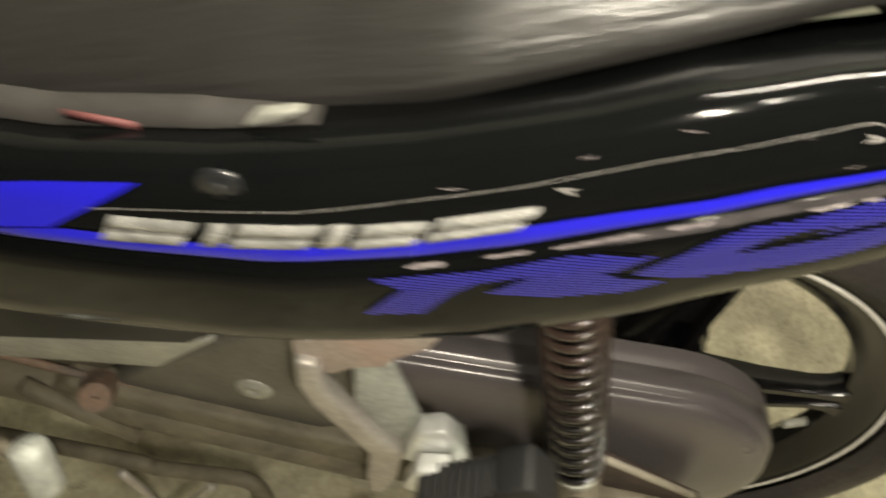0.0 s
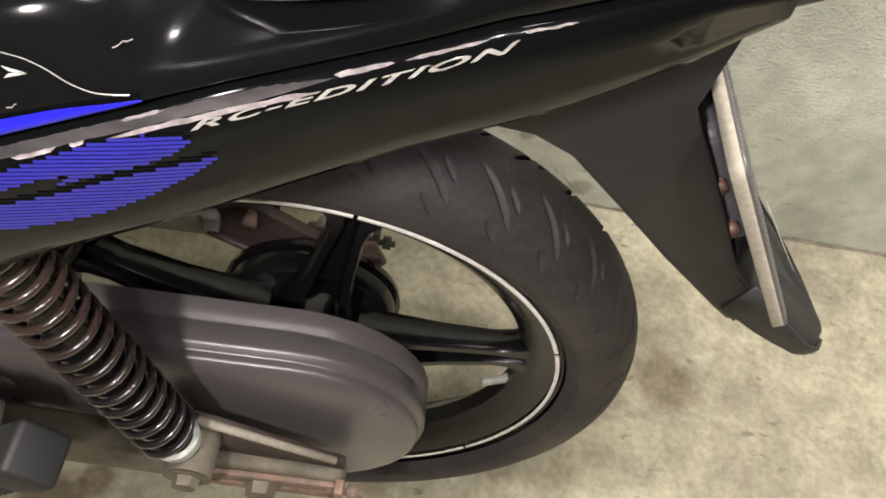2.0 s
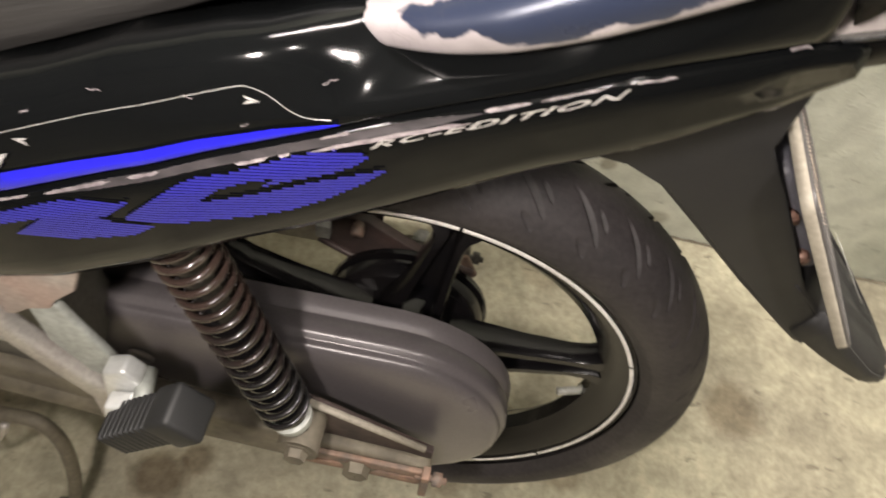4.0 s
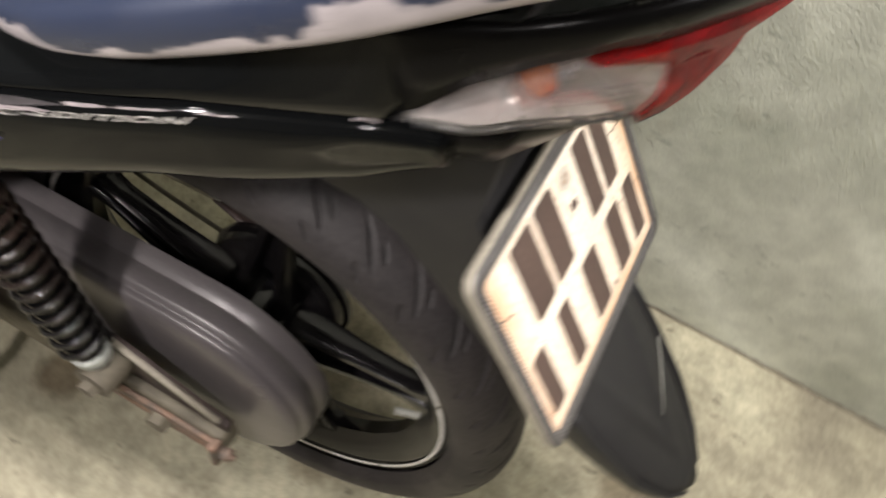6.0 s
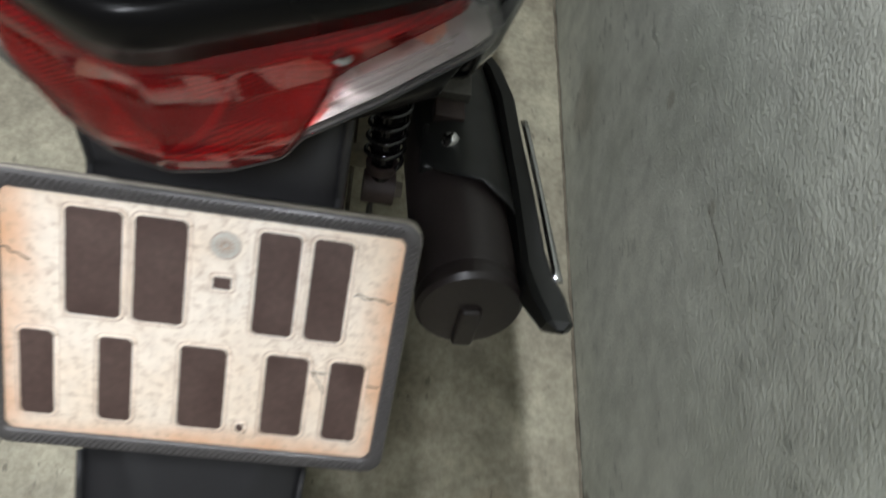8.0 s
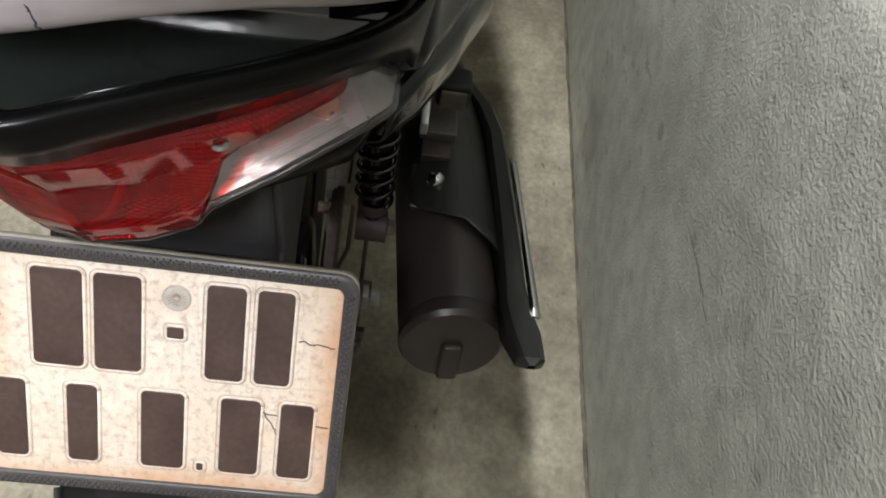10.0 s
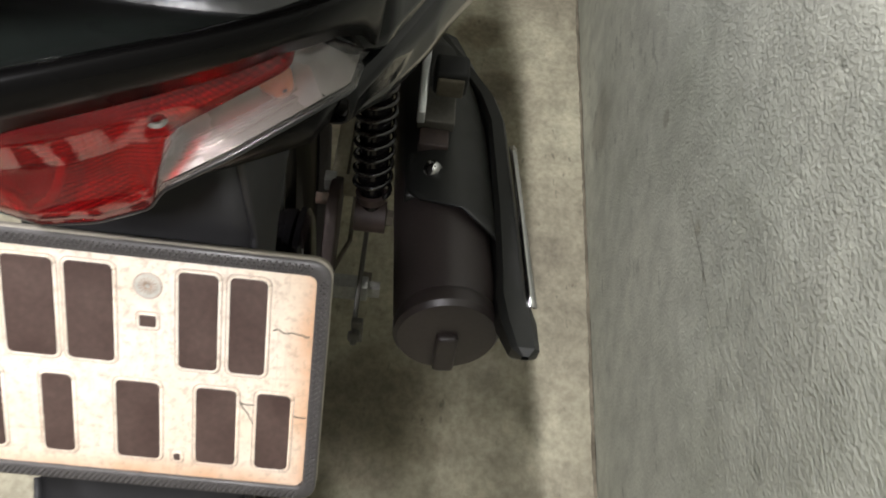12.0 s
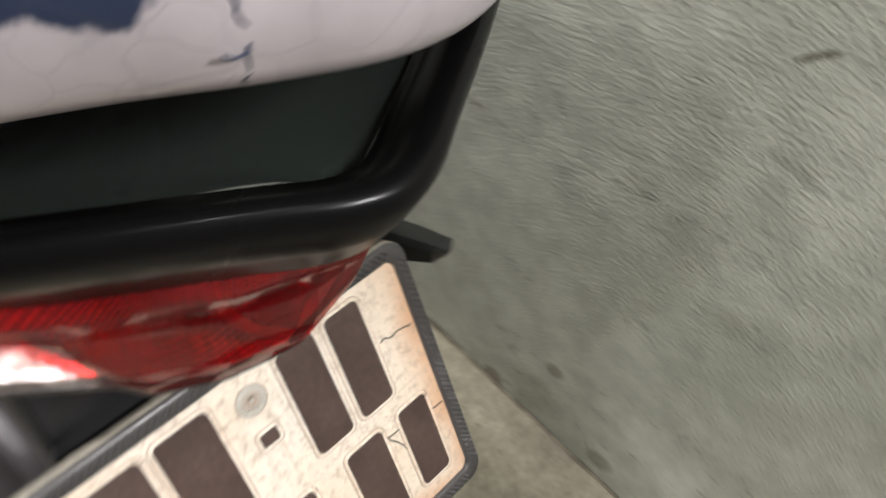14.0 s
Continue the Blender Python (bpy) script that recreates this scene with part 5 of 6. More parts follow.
part("lamp_edge", sweep([lamp_point(q, 0.0, 0.001) - Vector((0, 0, 0.0018)) for q in shares], 0.0014, 8), COWL, tail_lamp, "black lower lamp seal")

RAIL_HALF = [(-0.045, -0.118, 0.728), (-0.01, -0.132, 0.742), (0.025, -0.134, 0.756), (0.075, -0.133, 0.782), (0.135, -0.127, 0.817), (0.180, -0.116, 0.846), (0.210, -0.105, 0.863), (0.228, -0.088, 0.870), (0.2405, -0.060, 0.8735), (0.252, -0.034, 0.875), (0.2615, -0.014, 0.8755), (0.2655, 0.0, 0.8755)]


def grab_rail():
    line = [Vector(p) for p in RAIL_HALF]
    path = rounded(line + [Vector((p.x, -p.y, p.z)) for p in line[-2::-1]], 8)[0]
    rows, n = [], len(path)
    for i, p in enumerate(path):
        d = (path[min(i + 1, n - 1)] - path[max(i - 1, 0)]).normalized()
        side = d.cross(Vector((0, 0, 1))).normalized()
        up = side.cross(d).normalized()
        share = min(i, n - 1 - i) / (n / 2)
        a = 0.006 + 0.016 * min(1, share * 5)
        b = 0.005 + 0.010 * min(1, share * 4)
        row = []
        for k in range(24):
            t = 2 * math.pi * k / 24
            c, s = math.cos(t), math.sin(t)
            row.append(p + side * a * math.copysign(abs(c) ** 0.7, c) + up * b * math.copysign(abs(s) ** 0.7, s) + Vector((0, MID, 0)))
        rows.append(row)
    bm = grid(rows, closed_u=True)
    return bm, n


rail_bm, rail_n = grab_rail()
rail_verts = [tuple(v.co) for v in rail_bm.verts]
grab = part("grab_rail", rail_bm, RAIL, bike, "silver grab rail with film peeled to navy paint")
bare = grab.data.attributes.new("bare", "FLOAT", "POINT")
for i in range(len(rail_verts)):
    row, k = divmod(i, 24)
    u, t = row / (rail_n - 1), (k / 24 + 0.25) % 1.0
    face = math.cos(2 * math.pi * (k / 24 - (0.125 + (0.040 if u < 0.5 else 0.070) * min(1, max(0, (min(u, 1 - u) - 0.25) / 0.1)))))
    one = min(1, max(0, (u - 0.03) / 0.06), max(0, (0.472 - u) / 0.05)) if u < 0.5 else min(1, max(0, (u - 0.543) / 0.05), max(0, (0.95 - u) / 0.08))
    bare.data[i].value = one * (0.16 + 0.60 * face)
top = []
# the rail's top plate between its arms
for i in range(13):
    x = 0.13 + 0.130 * i / 12
    w = along(x, [(0.10, 0.130), (0.135, 0.122), (0.185, 0.110), (0.210, 0.096), (0.228, 0.078), (0.242, 0.046), (0.262, 0.008)])
    z = along(x, [(0.135, 0.824), (0.185, 0.853), (0.215, 0.871), (0.240, 0.881), (0.26, 0.884)])
    top.append([(x, MID + w * s, z + 0.004 - 0.004 * abs(s) ** 2) for s in np.linspace(-1, 1, 13)])
part("rail_plate", grid(top), RAIL, grab, "crazed silver top plate of the grab rail", thick=0.004)
# where the film has split: a thin ragged line from each bare patch down the rounded face, with a short hook
for place, slant in ((-0.011, -0.010), (0.0235, 0.003)):
    row = min(range(rail_n), key=lambda k: abs(sum(v[1] for v in rail_verts[k * 24:k * 24 + 24]) / 24 - place) + (1 if rail_verts[k * 24][0] < 0.15 else 0))
    ring = [Vector(rail_verts[row * 24 + k]) for k in range(24)]
    c = sum(ring, Vector()) / 24
    line = []
    for k in range(41):
        q = 4.0 - 6.0 * k / 40
        lo, f = math.floor(q), q - math.floor(q)
        p = ring[lo % 24].lerp(ring[(lo + 1) % 24], f)
        drift = slant * (1 - min(1, k / 26)) ** 1.2 + 0.0016 * noise.noise((k * 0.31, place * 90, 0))
        line.append(c + (p - c) * 0.994 + Vector((-0.35 * abs(drift) * (place < 0), drift, 0)))
    part("film_split", sweep(line, [0.00022 + 0.0004 * abs(noise.noise((k * 0.23, place * 40, 7))) + 0.0005 * max(0, 1 - k / 12) for k in range(41)], 6), NAVY, grab, "dark split in the film")
    hook = [line[32] + Vector((0.0003, -0.0035 + 0.0012 * k, 0.0028 - 0.0006 * k * (4 - k) * 0.5)) for k in range(4)]
    part("film_tear", sweep(hook, 0.00022, 6), NAVY, grab)
for sg in (-1, 1):
    part("rail_stay", sweep([(0.10, MID + sg * 0.118, 0.79), (0.12, MID + sg * 0.115, 0.805), (0.15, MID + sg * 0.11, 0.825)], 0.009), COWL, grab)


# ---- rear mudguard and number plate ----
side_pts = [(0.040, 0.700), (0.196, 0.735), (0.192, 0.652), (0.216, 0.618), (0.246, 0.572), (0.272, 0.530), (0.296, 0.505), (0.294, 0.478), (0.281, 0.488), (0.229, 0.533), (0.183, 0.576), (0.150, 0.606), (0.122, 0.619), (0.096, 0.621), (0.080, 0.622), (0.060, 0.630), (0.030, 0.660)]
mudguard = part("rear_mudguard", slab(side_pts, MID - 0.060, MID - 0.056), MATTE, bike, "matte black plastic rear mudguard", bevel=0.0015)
part("side_wall", slab(side_pts, MID + 0.056, MID + 0.060), MATTE, mudguard, bevel=0.0015)
back = [(0.193, 0.735), (0.189, 0.652), (0.213, 0.618), (0.243, 0.572), (0.269, 0.530), (0.292, 0.507)]
part("back_wall", grid([[(x, MID + 0.059 * s, z) for s in np.linspace(-1, 1, 9)] for x, z in back]), MATTE, mudguard, thick=0.003)
front = [(0.096, 0.622), (0.122, 0.621), (0.150, 0.608), (0.183, 0.578), (0.229, 0.535), (0.281, 0.490), (0.294, 0.480)]
part("inner_wall", grid([[(x - 0.004, MID + 0.058 * s, z + 0.010 * (1 - s * s)) for s in np.linspace(-1, 1, 9)] for x, z in front]), MATTE, mudguard, thick=0.003)
# flap below the plate, with a raised V
flap = []
for i in range(15):
    t = i / 14
    x, z = 0.262 + 0.150 * t, 0.548 - 0.146 * t
    w = along(t, [(0, 0.060), (0.3, 0.058), (0.62, 0.050), (0.85, 0.036), (0.95, 0.022), (1.0, 0.008)])
    row = []
    for s in np.linspace(-1, 1, 25):
        ridge = 0.004 * max(0, 1 - abs(abs(s) * w - 0.044 * (1 - t * 1.25)) / 0.005) if t < 0.8 else 0
        lip = -0.007 * abs(s) ** 6
        row.append((x + 0.70 * (ridge + lip), MID + w * s, z + 0.71 * (ridge + lip)))
    flap.append(row)
part("mud_flap", grid(flap), MATTE, mudguard, "tapered flap with a moulded V ridge", thick=0.004)
lift = Vector((0.69, 0, 0.72)) * 0.0045
part("scratch", sweep([Vector((0.326, 0.053, 0.487)) + lift, Vector((0.336, 0.041, 0.4775)) + lift, Vector((0.345, 0.029, 0.4685)) + lift, Vector((0.356, 0.012, 0.458)) + lift], 0.0005, 5), SILVERGREY, mudguard, "pale scratch on the flap")
for sg in (-1, 1):
    rows = []
    for i in range(9):
        t = i / 8
        w = along(t, [(0, 0.060), (0.3, 0.058), (0.62, 0.050), (0.85, 0.036), (1.0, 0.014)])
        x, z = 0.288 + 0.122 * t, 0.522 - 0.118 * t
        rows.append([(x, MID + sg * w, z), (x - 0.010 * (1 - t), MID + sg * w, z - 0.024 * (1 - t) - 0.004)])
    part("flap_edge", grid(rows), MATTE, mudguard, thick=0.003)

P0 = Vector((0.2465, 0.0085, 0.5965))
DOWN = Vector((0.0750, 0, -0.1070)).normalized()
OUT = Vector((-DOWN.z, 0, DOWN.x)).normalized()
ACROSS = Vector((0, 1, 0))


def on_plate(u, v, lift):
    """u to the bike's right, v up the plate, in metres from its middle."""
    return P0 + ACROSS * u - DOWN * v + OUT * lift


def plate_slab(hw, hh, r, lo, hi, bm=None, du=0.0, dv=0.0):
    pts = []
    for cx, cy, a0 in ((hw - r, hh - r, 0), (-hw + r, hh - r, 90), (-hw + r, -hh + r, 180), (hw - r, -hh + r, 270)):
        for k in range(6):
            a = radians(a0 + 18 * k)
            pts.append((cx + r * math.cos(a) + du, cy + r * math.sin(a) + dv))
    bm = bm or bmesh.new()
    a = [bm.verts.new(on_plate(u, v, lo)) for u, v in pts]
    b = [bm.verts.new(on_plate(u, v, hi)) for u, v in pts]
    bm.faces.new(a)
    bm.faces.new(b)
    for i in range(len(a)):
        j = (i + 1) % len(a)
        bm.faces.new((a[i], a[j], b[j], b[i]))
    return bm


plate = part("number_plate", plate_slab(0.0935, 0.0665, 0.008, -0.0005, 0.0012), PLATE, bike, "white number plate in a knurled black frame", smooth=False)
outer, inner2 = [], []
for store, hw, hh, r in ((outer, 0.1005, 0.0740, 0.010), (inner2, 0.0930, 0.0655, 0.004)):
    for cx, cy, a0 in ((hw - r, hh - r, 0), (-hw + r, hh - r, 90), (-hw + r, -hh + r, 180), (hw - r, -hh + r, 270)):
        for k in range(7):
            a = radians(a0 + 15 * k)
            store.append((cx + r * math.cos(a), cy + r * math.sin(a)))
def lerp2(a, b, s):
    return (a[0] + (b[0] - a[0]) * s, a[1] + (b[1] - a[1]) * s)


rows = []
for s, lift in ((0.0, 0.0015), (0.0, 0.0022), (0.12, 0.0036), (0.5, 0.0030), (0.88, 0.0036), (1.0, 0.0022), (1.0, 0.0)):
    rows.append([on_plate(*lerp2(o, i, s), lift) for o, i in zip(outer, inner2)])
frame_ob = part("plate_frame", grid(rows, closed_u=True), FRAME_GREY, plate, "black plastic plate frame")
# paler than the frame itself: floor light on this edge, put into colour
part("frame_edge", grid([[on_plate(o[0] * g, o[1] * g, lift) for o in outer] for g, lift in ((0.97, -0.0050), (1.002, -0.0045), (1.002, 0.0016), (0.99, 0.0020))], closed_u=True), FRAME_SIDE, frame_ob, "outer frame edge with floor light put into its colour")
kn = bmesh.new()
for edge in range(4):
    length = 0.180 if edge % 2 == 0 else 0.126
    count = int(length / 0.0032)
    for i in range(count):
        s = -length / 2 + length * (i + 0.5) / count
        for lane in (-1, 0, 1):
            off = 0.0019 * lane
            shift = 0.0016 * (lane == 0)
            c = {0: (s + shift, 0.0698 + off), 1: (0.0968 + off, s + shift), 2: (s + shift, -0.0698 + off), 3: (-0.0968 + off, s + shift)}[edge]
            top_v = kn.verts.new(on_plate(c[0], c[1], 0.0046))
            ring = [kn.verts.new(on_plate(c[0] + dx, c[1] + dy, 0.0031)) for dx, dy in ((0.0013, 0), (0, 0.0013), (-0.0013, 0), (0, -0.0013))]
            for k in range(4):
                kn.faces.new((top_v, ring[k], ring[(k + 1) % 4]))
part("knurling", kn, FRAME_GREY, frame_ob, "raised diamond knurls in three rows", smooth=False)["kind"] = "stuff"
part("frame_back", plate_slab(0.0975, 0.071, 0.010, -0.0048, -0.0022), MATTE, plate, smooth=False)
bracket = part("plate_bracket", plate_slab(0.052, 0.050, 0.012, -0.024, -0.006), BRACKET, plate, "grey bracket behind the plate", smooth=False, bevel=0.004)
for dv in (0.012, -0.028):
    part("bracket_bolt", sweep([on_plate(-0.058, dv, -0.014), on_plate(-0.050, dv, -0.014)], 0.0050, 6), COPPER, bracket, "orange rusted bolt")


def rounded_ring(hw, hh, r, du, dv, thick=0.0009):
    """A raised bead on the plate along a rounded rectangle."""
    pts = []
    for cx, cy, a0 in ((hw - r, hh - r, 0), (-hw + r, hh - r, 90), (-hw + r, -hh + r, 180), (hw - r, -hh + r, 270)):
        for k in range(5):
            a = radians(a0 + 22.5 * k)
            pts.append(on_plate(cx + r * math.cos(a) + du, cy + r * math.sin(a) + dv, 0.0012))
    return sweep(pts + pts[:1], thick, 6)


# plain dark bars stand where characters are stamped
for v, h, marks in ((0.0320, 0.057, ((-0.0660, -0.0375), (-0.0350, -0.0080), (0.0020, 0.0135), (0.0220, 0.0450), (0.0480, 0.0700))),
                   (-0.0310, 0.050, ((-0.0870, -0.0680), (-0.0500, -0.0310), (-0.0110, 0.0150), (0.0195, 0.0260), (0.0315, 0.0560), (0.0640, 0.0850)))):
    for u0, u1 in marks:
        small = u1 - u0 < 0.013
        hh = 0.008 if small and v > 0 else (0.006 if small else h)
        dv = v - 0.002 if small and v > 0 else (v - h / 2 + 0.003 if small else v)
        part("stamped_rim", rounded_ring((u1 - u0) / 2 - 0.0008, hh / 2 - 0.0001, 0.0016 if small else 0.0036, (u0 + u1) / 2, dv), PLATE, plate, "pale pressed edge round the bar")
        part("stain_line", rounded_ring((u1 - u0) / 2 + 0.0004, hh / 2 + 0.0011, 0.0024 if small else 0.0044, (u0 + u1) / 2, dv, 0.00035), STAIN, plate, "thin brown dirt line round the pressing")
        part("stamped_bar", plate_slab((u1 - u0) / 2 - 0.0015, hh / 2 - 0.0008, 0.001 if small else 0.003, 0.0010, 0.0022, du=(u0 + u1) / 2, dv=dv), INK, plate, smooth=False, bevel=0.0005)
sealing = part("plate_seal", plate_slab(0.0075, 0.0075, 0.0074, 0.0011, 0.0016, du=0.008, dv=0.050), SEAL, plate, "round embossed seal", smooth=False)
for r in (0.0070, 0.0052):
    part("seal_ring", rounded_ring(r, r, r - 0.0001, 0.008, 0.050, 0.00055), STAIN if r > 0.006 else SEAL, sealing)
for k in range(16):
    a = 2 * math.pi * k / 16
    c, q = math.cos(a), math.sin(a)
    part("seal_ray", sweep([on_plate(0.008 + 0.0012 * c, 0.050 + 0.0012 * q, 0.0017), on_plate(0.008 + 0.0048 * c, 0.050 + 0.0048 * q, 0.0017)], 0.0003, 5), STAIN, sealing)
for u0, v0, u1, v1 in ((0.072, 0.032, 0.091, 0.030), (0.045, -0.012, 0.092, -0.020), (0.055, -0.012, 0.066, -0.030), (-0.093, 0.035, -0.080, 0.030)):
    pts = [on_plate(u0 + (u1 - u0) * k / 10 + 0.0008 * noise.noise((k * 0.7, u0 * 50, 0)), v0 + (v1 - v0) * k / 10 + 0.0025 * noise.noise((k * 0.5, v0 * 70, 3)), 0.0012) for k in range(11)]
    part("crack", sweep(pts, 0.00045, 5), DIRTY, plate, "fine crack in the plate")


# ---- exhaust and right side ----
M0, M1 = Vector((-0.34, 0.158, 0.318)), Vector((0.108, 0.192, 0.402))
muffler = part("exhaust_muffler", turned([(0.018, -0.30), (0.020, -0.02), (0.030, 0.06), (0.0455, 0.16), (0.0465, 0.5), (0.0465, 0.94), (0.0445, 0.955), (0.0465, 0.965), (0.0465, 0.99), (0.043, 1.0), (0.030, 1.004), (0.001, 1.004)], M0, M1, 56), material("heat_dulled_black", (0.024, 0.019, 0.018), 0.42, second=(0.036, 0.028, 0.026), scale=14, bump=0.0001, bump_scale=320), bike, "dull black exhaust muffler", split=30)
dm = (M1 - M0).normalized()
mu = Vector((0, 0, 1)) - dm * dm.z
mu.normalize()
mv = dm.cross(mu)
slot = Matrix((tuple(mv) + (0,), tuple(mu) + (0,), tuple(dm) + (0,), (0, 0, 0, 1))).transposed()
slot.translation = M1
part("outlet_slot", box((-0.0095, -0.040, -0.002), (0.0095, 0.007, 0.0085), turn=slot), muffler.data.materials[0], muffler, "raised outlet on the end cap", bevel=0.004)


def shield_rows(points, r0):
    """A shell round the muffler: (share along, first angle, last angle, extra radius)."""
    rows = []
    for s, a0, a1, extra in points:
        c = M0.lerp(M1, s)
        rows.append([c + (mu * math.sin(radians(a)) - mv * math.cos(radians(a))) * (r0 + extra) for a in np.linspace(a0, a1, 15)])
    return grid(rows)


side_sign = 1 if (-mv).y > 0 else -1
def shield_angle(a):
    return a if side_sign > 0 else 180 - a


pts = [(0.08, 60, 130, 0.000), (0.16, 15, 135, 0.003), (0.30, -10, 140, 0.005), (0.45, -16, 140, 0.006), (0.60, -18, 138, 0.006), (0.70, -18, 130, 0.006), (0.735, -18, 118, 0.006), (0.765, -18, 78, 0.006), (0.80, -18, 45, 0.006)]
heat_shield = part("heat_shield", shield_rows([(s, shield_angle(a0), shield_angle(a1), e) for s, a0, a1, e in pts], 0.049), SHIELD, muffler, "matte black heat shield with a chrome strip", thick=0.003)
ARM = [(-0.335, 0.156, 0.366), (-0.265, 0.190, 0.370), (-0.205, 0.222, 0.373), (-0.165, 0.233, 0.376), (-0.100, 0.237, 0.384), (-0.020, 0.241, 0.398), (0.050, 0.243, 0.410), (0.078, 0.243, 0.420), (0.112, 0.245, 0.440), (0.146, 0.247, 0.462), (0.152, 0.247, 0.466)]
rows = []
for (x, y, z), hw, hh in zip(ARM, (0.004, 0.008, 0.010, 0.010, 0.010, 0.011, 0.012, 0.014, 0.015, 0.011, 0.003), (0.006, 0.012, 0.015, 0.016, 0.018, 0.019, 0.019, 0.018, 0.016, 0.010, 0.003)):
    rows.append([(x, y + hw * a, z + hh * b) for a, b in ((-0.7, -1), (0.7, -1), (1, -0.7), (1, 0.6), (0.6, 1), (-0.6, 1), (-1, 0.7), (-1, -0.7))])
part("shield_arm", grid(rows, closed_u=True), SHIELD, heat_shield, split=28)
strip_rows = []
for k in range(17):
    u = k / 16
    c = Vector((-0.120, 0.249, 0.399)).lerp(Vector((0.092, 0.259, 0.440)), u)
    w = 0.0015 + 0.0035 * math.sin(math.pi * min(1, u * 0.85 + 0.15))
    strip_rows.append([c + Vector((0, 0.001, -w)), c + Vector((0, 0.0035, 0)), c + Vector((0, 0.001, w)), c + Vector((0, -0.005, w * 0.8))])
part("chrome_strip", grid(strip_rows), CHROME, heat_shield, "bright chrome edge strip", thick=0.0012)
part("shield_bolt", turned([(0.001, 1.0), (0.005, 1.0), (0.006, 0.5), (0.009, 0.45), (0.009, 0.0)], (-0.056, 0.166, 0.424), (-0.053, 0.168, 0.435), 16), CHROME, heat_shield, "bright bolt")
part("shield_bracket", box((-0.085, 0.142, 0.395), (-0.030, 0.168, 0.415)), SHIELD, heat_shield, bevel=0.004)


def footrest(flip):
    def pt(x, y, z):
        return (x, other(y) if flip else y, z)

    def plate_of(outline, y0, y1, bm=None):
        return slab(outline, pt(0, y0, 0)[1], pt(0, y1, 0)[1], bm)
    holder = part("footrest_stay", plate_of([(-0.262, 0.560), (-0.170, 0.575), (-0.177, 0.546), (-0.187, 0.520), (-0.204, 0.503), (-0.210, 0.492), (-0.226, 0.486), (-0.240, 0.474), (-0.260, 0.474), (-0.264, 0.500)], -0.146, -0.152), REDDISH, bike,
                  "reddish dusty alloy footrest stay", bevel=0.002)
    part("stay_arm", plate_of([(-0.261, 0.494), (-0.247, 0.492), (-0.243, 0.464), (-0.229, 0.442), (-0.206, 0.408), (-0.186, 0.392), (-0.190, 0.374), (-0.199, 0.370), (-0.210, 0.379), (-0.251, 0.441), (-0.260, 0.463)], -0.144, -0.159), ALLOY, holder, bevel=0.004)
    part("stay_arm", plate_of([(-0.228, 0.492), (-0.207, 0.498), (-0.183, 0.434), (-0.182, 0.395), (-0.206, 0.408), (-0.226, 0.446)], -0.144, -0.151), PALE, holder, "pale greenish web of the casting", bevel=0.002)
    part("stay_tail", plate_of([(-0.212, 0.386), (-0.190, 0.386), (-0.190, 0.340), (-0.197, 0.310), (-0.209, 0.310), (-0.212, 0.340)], -0.146, -0.156), ALLOY, holder, bevel=0.002)
    # brighter than the casting: torch glare on the lugs, put into their colour
    part("pivot_lug", slab([(-0.190, 0.400), (-0.184, 0.442), (-0.168, 0.450), (-0.158, 0.438), (-0.160, 0.410), (-0.172, 0.398)], pt(0, -0.150, 0)[1], pt(0, -0.166, 0)[1]), BRIGHT, holder, "pale oxidised footrest hinge, whitened for torch glare", bevel=0.003)
    part("pivot_lug", slab([(-0.186, 0.392), (-0.180, 0.424), (-0.162, 0.430), (-0.150, 0.420), (-0.152, 0.400), (-0.168, 0.386)], pt(0, -0.168, 0)[1], pt(0, -0.182, 0)[1]), BRIGHT, holder, bevel=0.003)
    part("pivot_pin", sweep([pt(-0.160, -0.150, 0.428), pt(-0.152, -0.186, 0.428)], 0.0065, 12), PALE, holder)
    m = Matrix.Translation(pt(-0.170, -0.189, 0.404)) @ Matrix.Rotation(radians(-44), 4, "Y")
    peg = part("foot_peg", box((0.0, -0.013, -0.012), (0.064, 0.013, 0.015), turn=m), PEG, holder, "folded black rubber foot peg", bevel=0.005)
    part("peg_end", box((0.062, -0.0155, -0.014), (0.088, 0.0155, 0.018), turn=m), PEG, peg, bevel=0.004)
    for k in range(9):
        part("peg_rib", box((0.006 + 0.0062 * k, -0.0134, -0.009), (0.009 + 0.0062 * k, 0.0134, 0.0156), turn=m), PEG, peg, bevel=0.0008)


footrest(False)
# the far footrest: a bright bent steel stay with a short folded peg
far_stay = part("footrest_stay", slab([(-0.29, 0.60), (-0.23, 0.60), (-0.196, 0.512), (-0.160, 0.474), (-0.106, 0.450), (-0.104, 0.436), (-0.170, 0.440), (-0.220, 0.474), (-0.262, 0.530)], 0.146, 0.154), BRIGHT, bike, "bright bent steel footrest stay", bevel=0.0015)
part("stay_foot", box((-0.156, 0.147, 0.424), (-0.108, 0.184, 0.437)), ENGINE, far_stay, bevel=0.0015)
part("stay_block", box((-0.108, 0.150, 0.405), (-0.085, 0.180, 0.428)), BROWN, far_stay, bevel=0.002)
part("foot_peg", box((-0.158, 0.158, 0.452), (-0.128, 0.192, 0.482)), PEG, far_stay, "folded black rubber foot peg", bevel=0.005)
part("peg_face", box((-0.1285, 0.162, 0.455), (-0.124, 0.188, 0.477)), DIRTY, far_stay, "brown worn peg face", bevel=0.002)

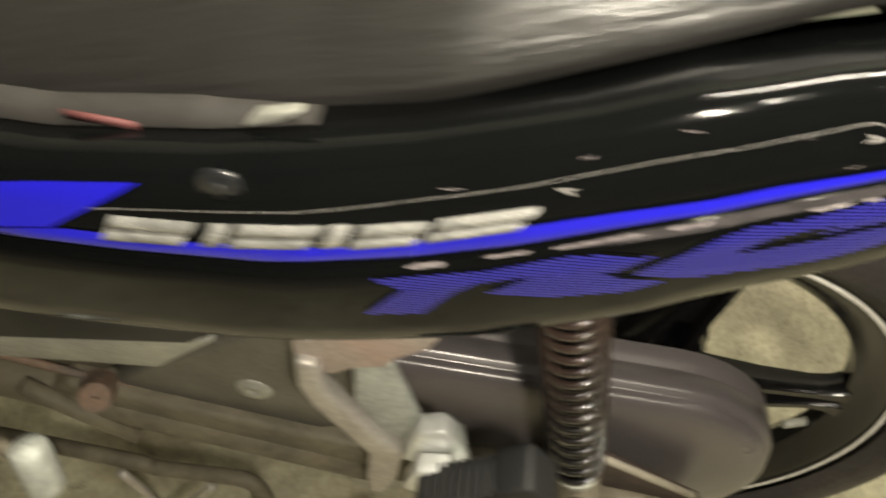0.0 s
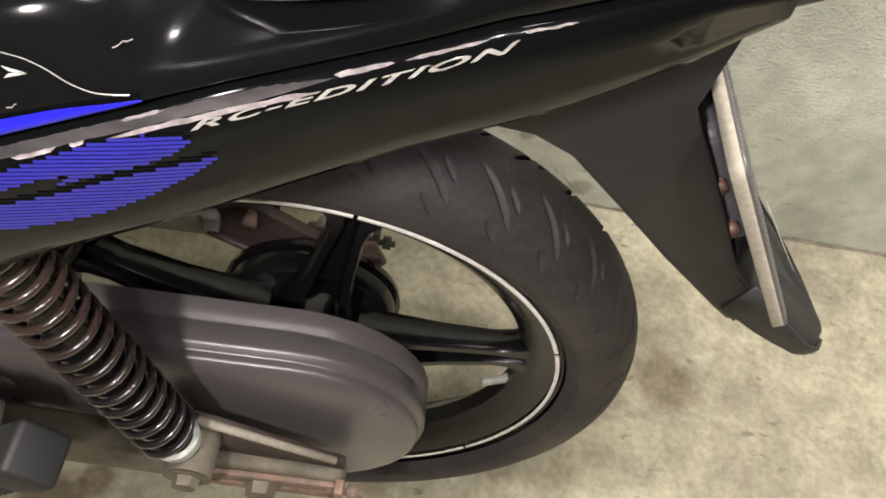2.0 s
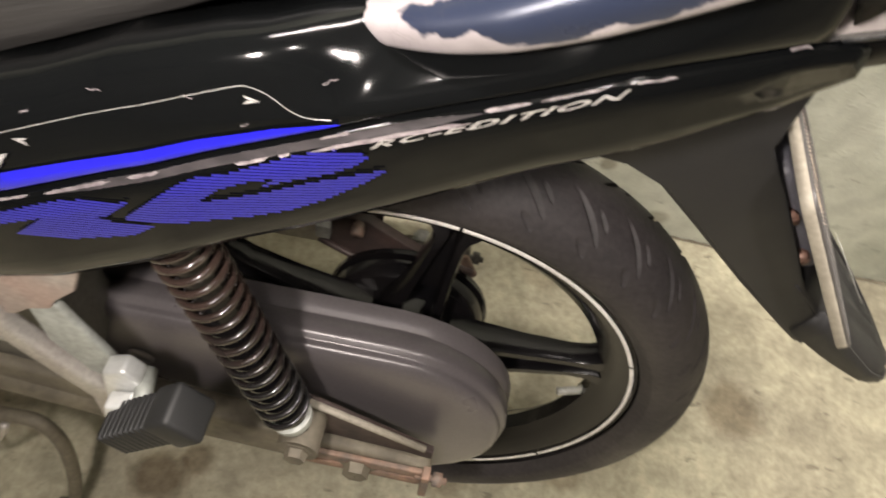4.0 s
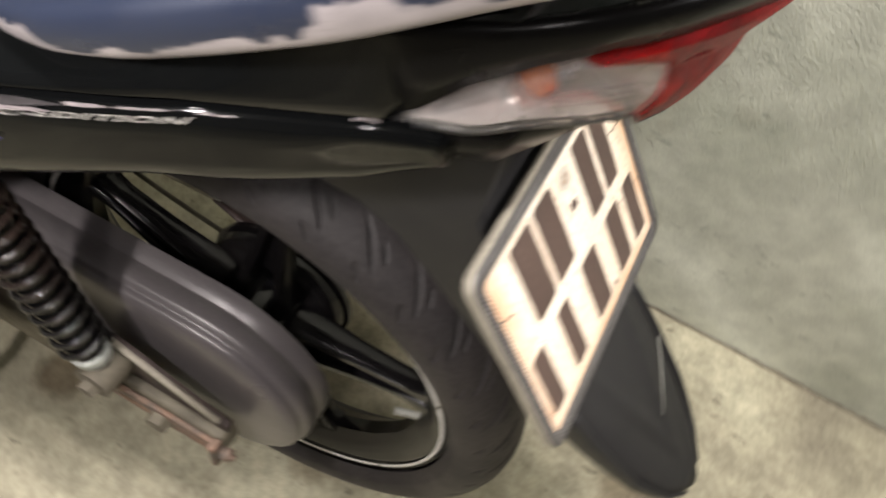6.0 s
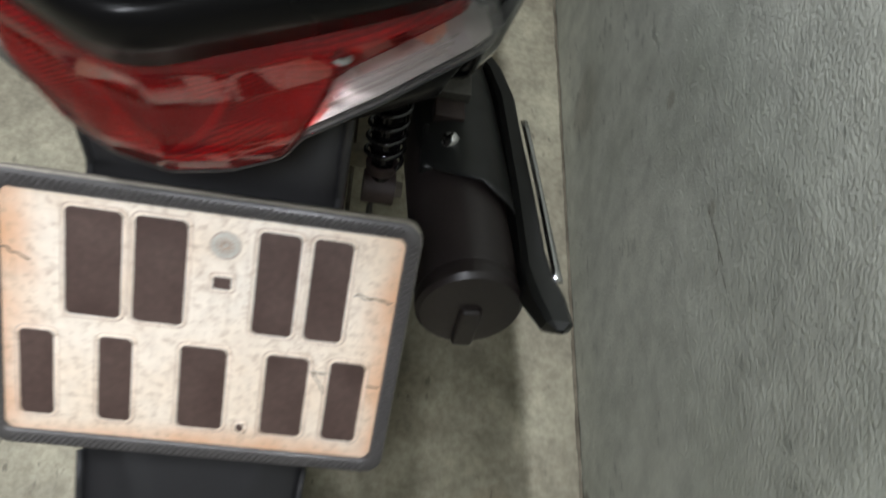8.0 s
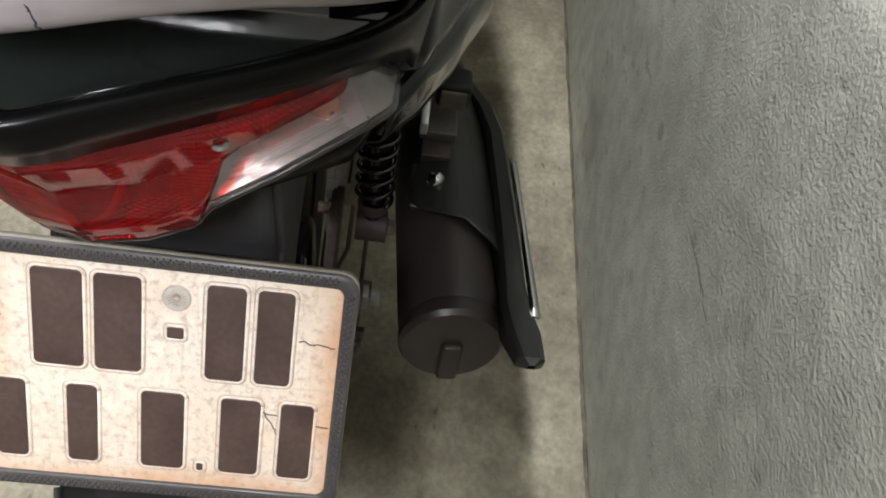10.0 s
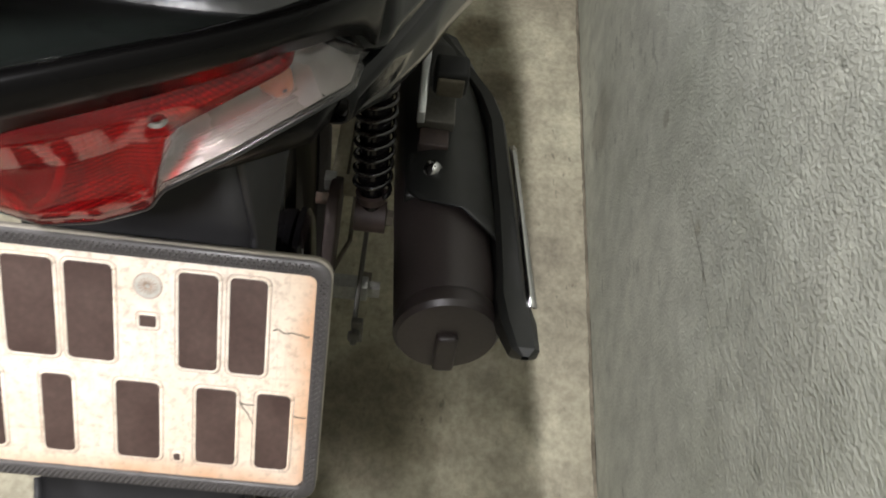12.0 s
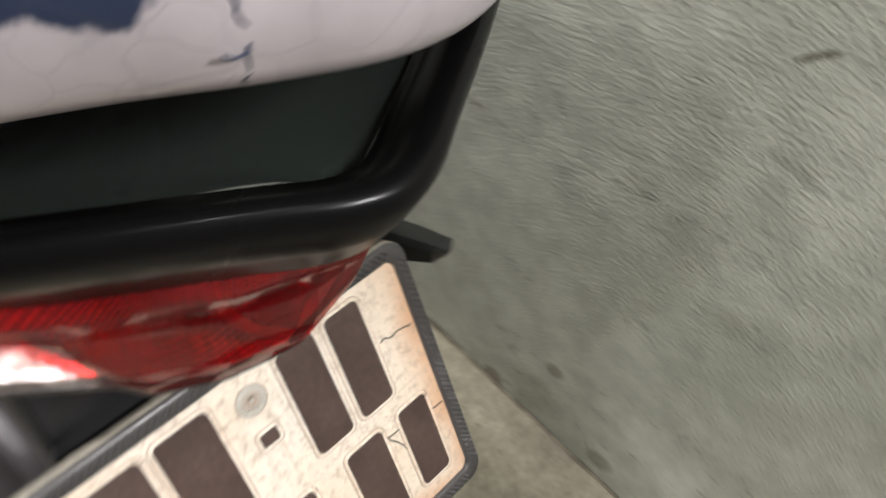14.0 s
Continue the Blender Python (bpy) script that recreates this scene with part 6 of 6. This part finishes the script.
# ---- engine side, stand and pedals ----
cover = part("engine_cover", slab([(-0.415, 0.343), (-0.392, 0.368), (-0.324, 0.432), (-0.292, 0.456), (-0.262, 0.482), (-0.236, 0.448), (-0.222, 0.385), (-0.236, 0.335), (-0.255, 0.322)], -0.120, -0.070), ENGINE, bike, "dusty grey engine side cover", bevel=0.006)
part("cover_bolt", lathe([(0.001, -0.001), (0.0035, -0.001), (0.0045, -0.003), (0.0085, -0.003), (0.0095, -0.001), (0.0125, -0.0015), (0.0135, 0.0)], (-0.302, -0.120, 0.374), steps=24), SILVERGREY, cover, "recessed cover bolt")
part("cover_seam", sweep([(-0.72, -0.119, 0.392), (-0.50, -0.119, 0.364), (-0.395, -0.120, 0.343), (-0.252, -0.120, 0.319)], 0.0035, 8), RUST, cover, "rusty lower seam")
part("front_cover", slab([(-0.72, 0.360), (-0.42, 0.340), (-0.400, 0.372), (-0.336, 0.430), (-0.300, 0.458), (-0.280, 0.485), (-0.72, 0.510)], -0.112, -0.072), DIRTY, cover, "olive dusty front engine cover", bevel=0.006)
part("cover_flash", slab([(-0.72, 0.345), (-0.483, 0.372), (-0.366, 0.395), (-0.321, 0.445), (-0.336, 0.441), (-0.471, 0.406), (-0.72, 0.380)], -0.1265, -0.110), SILVERGREY, cover, "pale metal flash on the cover", bevel=0.002)
part("cover_brow", slab([(-0.72, 0.383), (-0.471, 0.409), (-0.336, 0.444), (-0.300, 0.476), (-0.72, 0.510)], -0.132, -0.112), MATTE, cover, bevel=0.004)
part("frame_rail", sweep([(-0.72, -0.112, 0.352), (-0.45, -0.118, 0.322), (-0.30, -0.118, 0.297), (-0.205, -0.118, 0.281)], 0.018, 14), DIRTY, bike, "dirt-caked lower frame tube")
part("engine_block", box((-0.72, -0.070, 0.20), (-0.30, 0.09, 0.50)), DIRTY, bike, "dirty engine casing", bevel=0.02)
part("under_tail_frame", box((-0.52, -0.085, 0.575), (0.02, 0.10, 0.63), turn=Matrix.Translation((0, 0, 0.0)) @ Matrix.Rotation(radians(-9), 4, "Y")), MATTE, bike, "dark frame under the seat", bevel=0.02)
rows = []
for i in range(17):
    a = radians(78 + 80 * i / 16)
    rows.append([(0.315 * math.cos(a) - 0.0, MID + 0.062 * s, AXLE[2] + 0.326 * math.sin(a) + 0.012 * (1 - s * s)) for s in np.linspace(-1, 1, 9)])
part("inner_mudguard", grid(rows), MATTE, bike, "black inner mudguard over the tyre", thick=0.003)
stand = part("centre_stand", sweep([(-0.60, -0.128, 0.232), (-0.425, -0.130, 0.222), (-0.394, -0.130, 0.215), (-0.342, -0.131, 0.223), (-0.314, -0.132, 0.224), (-0.301, -0.134, 0.200), (-0.300, -0.137, 0.160), (-0.310, -0.142, 0.090), (-0.330, -0.148, 0.012)], 0.0070, 12, smoothing=5), DIRTY, bike, "bent steel stand leg standing on the floor")
part("stand_foot", box((-0.352, -0.158, 0.0025), (-0.318, -0.138, 0.014)), DIRTY, stand, bevel=0.004)
part("stand_spring", sweep([(-0.425, -0.138, 0.212), (-0.408, -0.138, 0.160), (-0.402, -0.138, 0.122), (-0.380, -0.138, 0.150), (-0.356, -0.138, 0.190), (-0.345, -0.138, 0.215)], 0.0042, 8, smoothing=3), ALLOY, stand)
part("stay_rod", sweep([(-0.470, -0.135, 0.350), (-0.430, -0.135, 0.318), (-0.395, -0.135, 0.292)], 0.007, 10), DIRTY, bike, "dirty steel stay")
part("stay_knuckle", turned([(0.001, 0), (0.013, 0.05), (0.014, 0.5), (0.011, 1), (0.001, 1)], (-0.424, -0.112, 0.330), (-0.412, -0.140, 0.360), 18), RUST, bike, "rusty pivot knuckle", split=40)
pedal = part("gear_pedal", sweep([(-0.50, -0.150, 0.33), (-0.47, -0.178, 0.352), (-0.440, -0.190, 0.360)], 0.006, 10), DIRTY, bike, "gear pedal with pale rubber")
part("pedal_rubber", turned([(0.001, 0), (0.011, 0.03), (0.0125, 0.2), (0.0125, 0.9), (0.010, 1), (0.001, 1)], (-0.428, -0.192, 0.392), (-0.418, -0.206, 0.352), 20), PALE, pedal, "pale worn rubber")
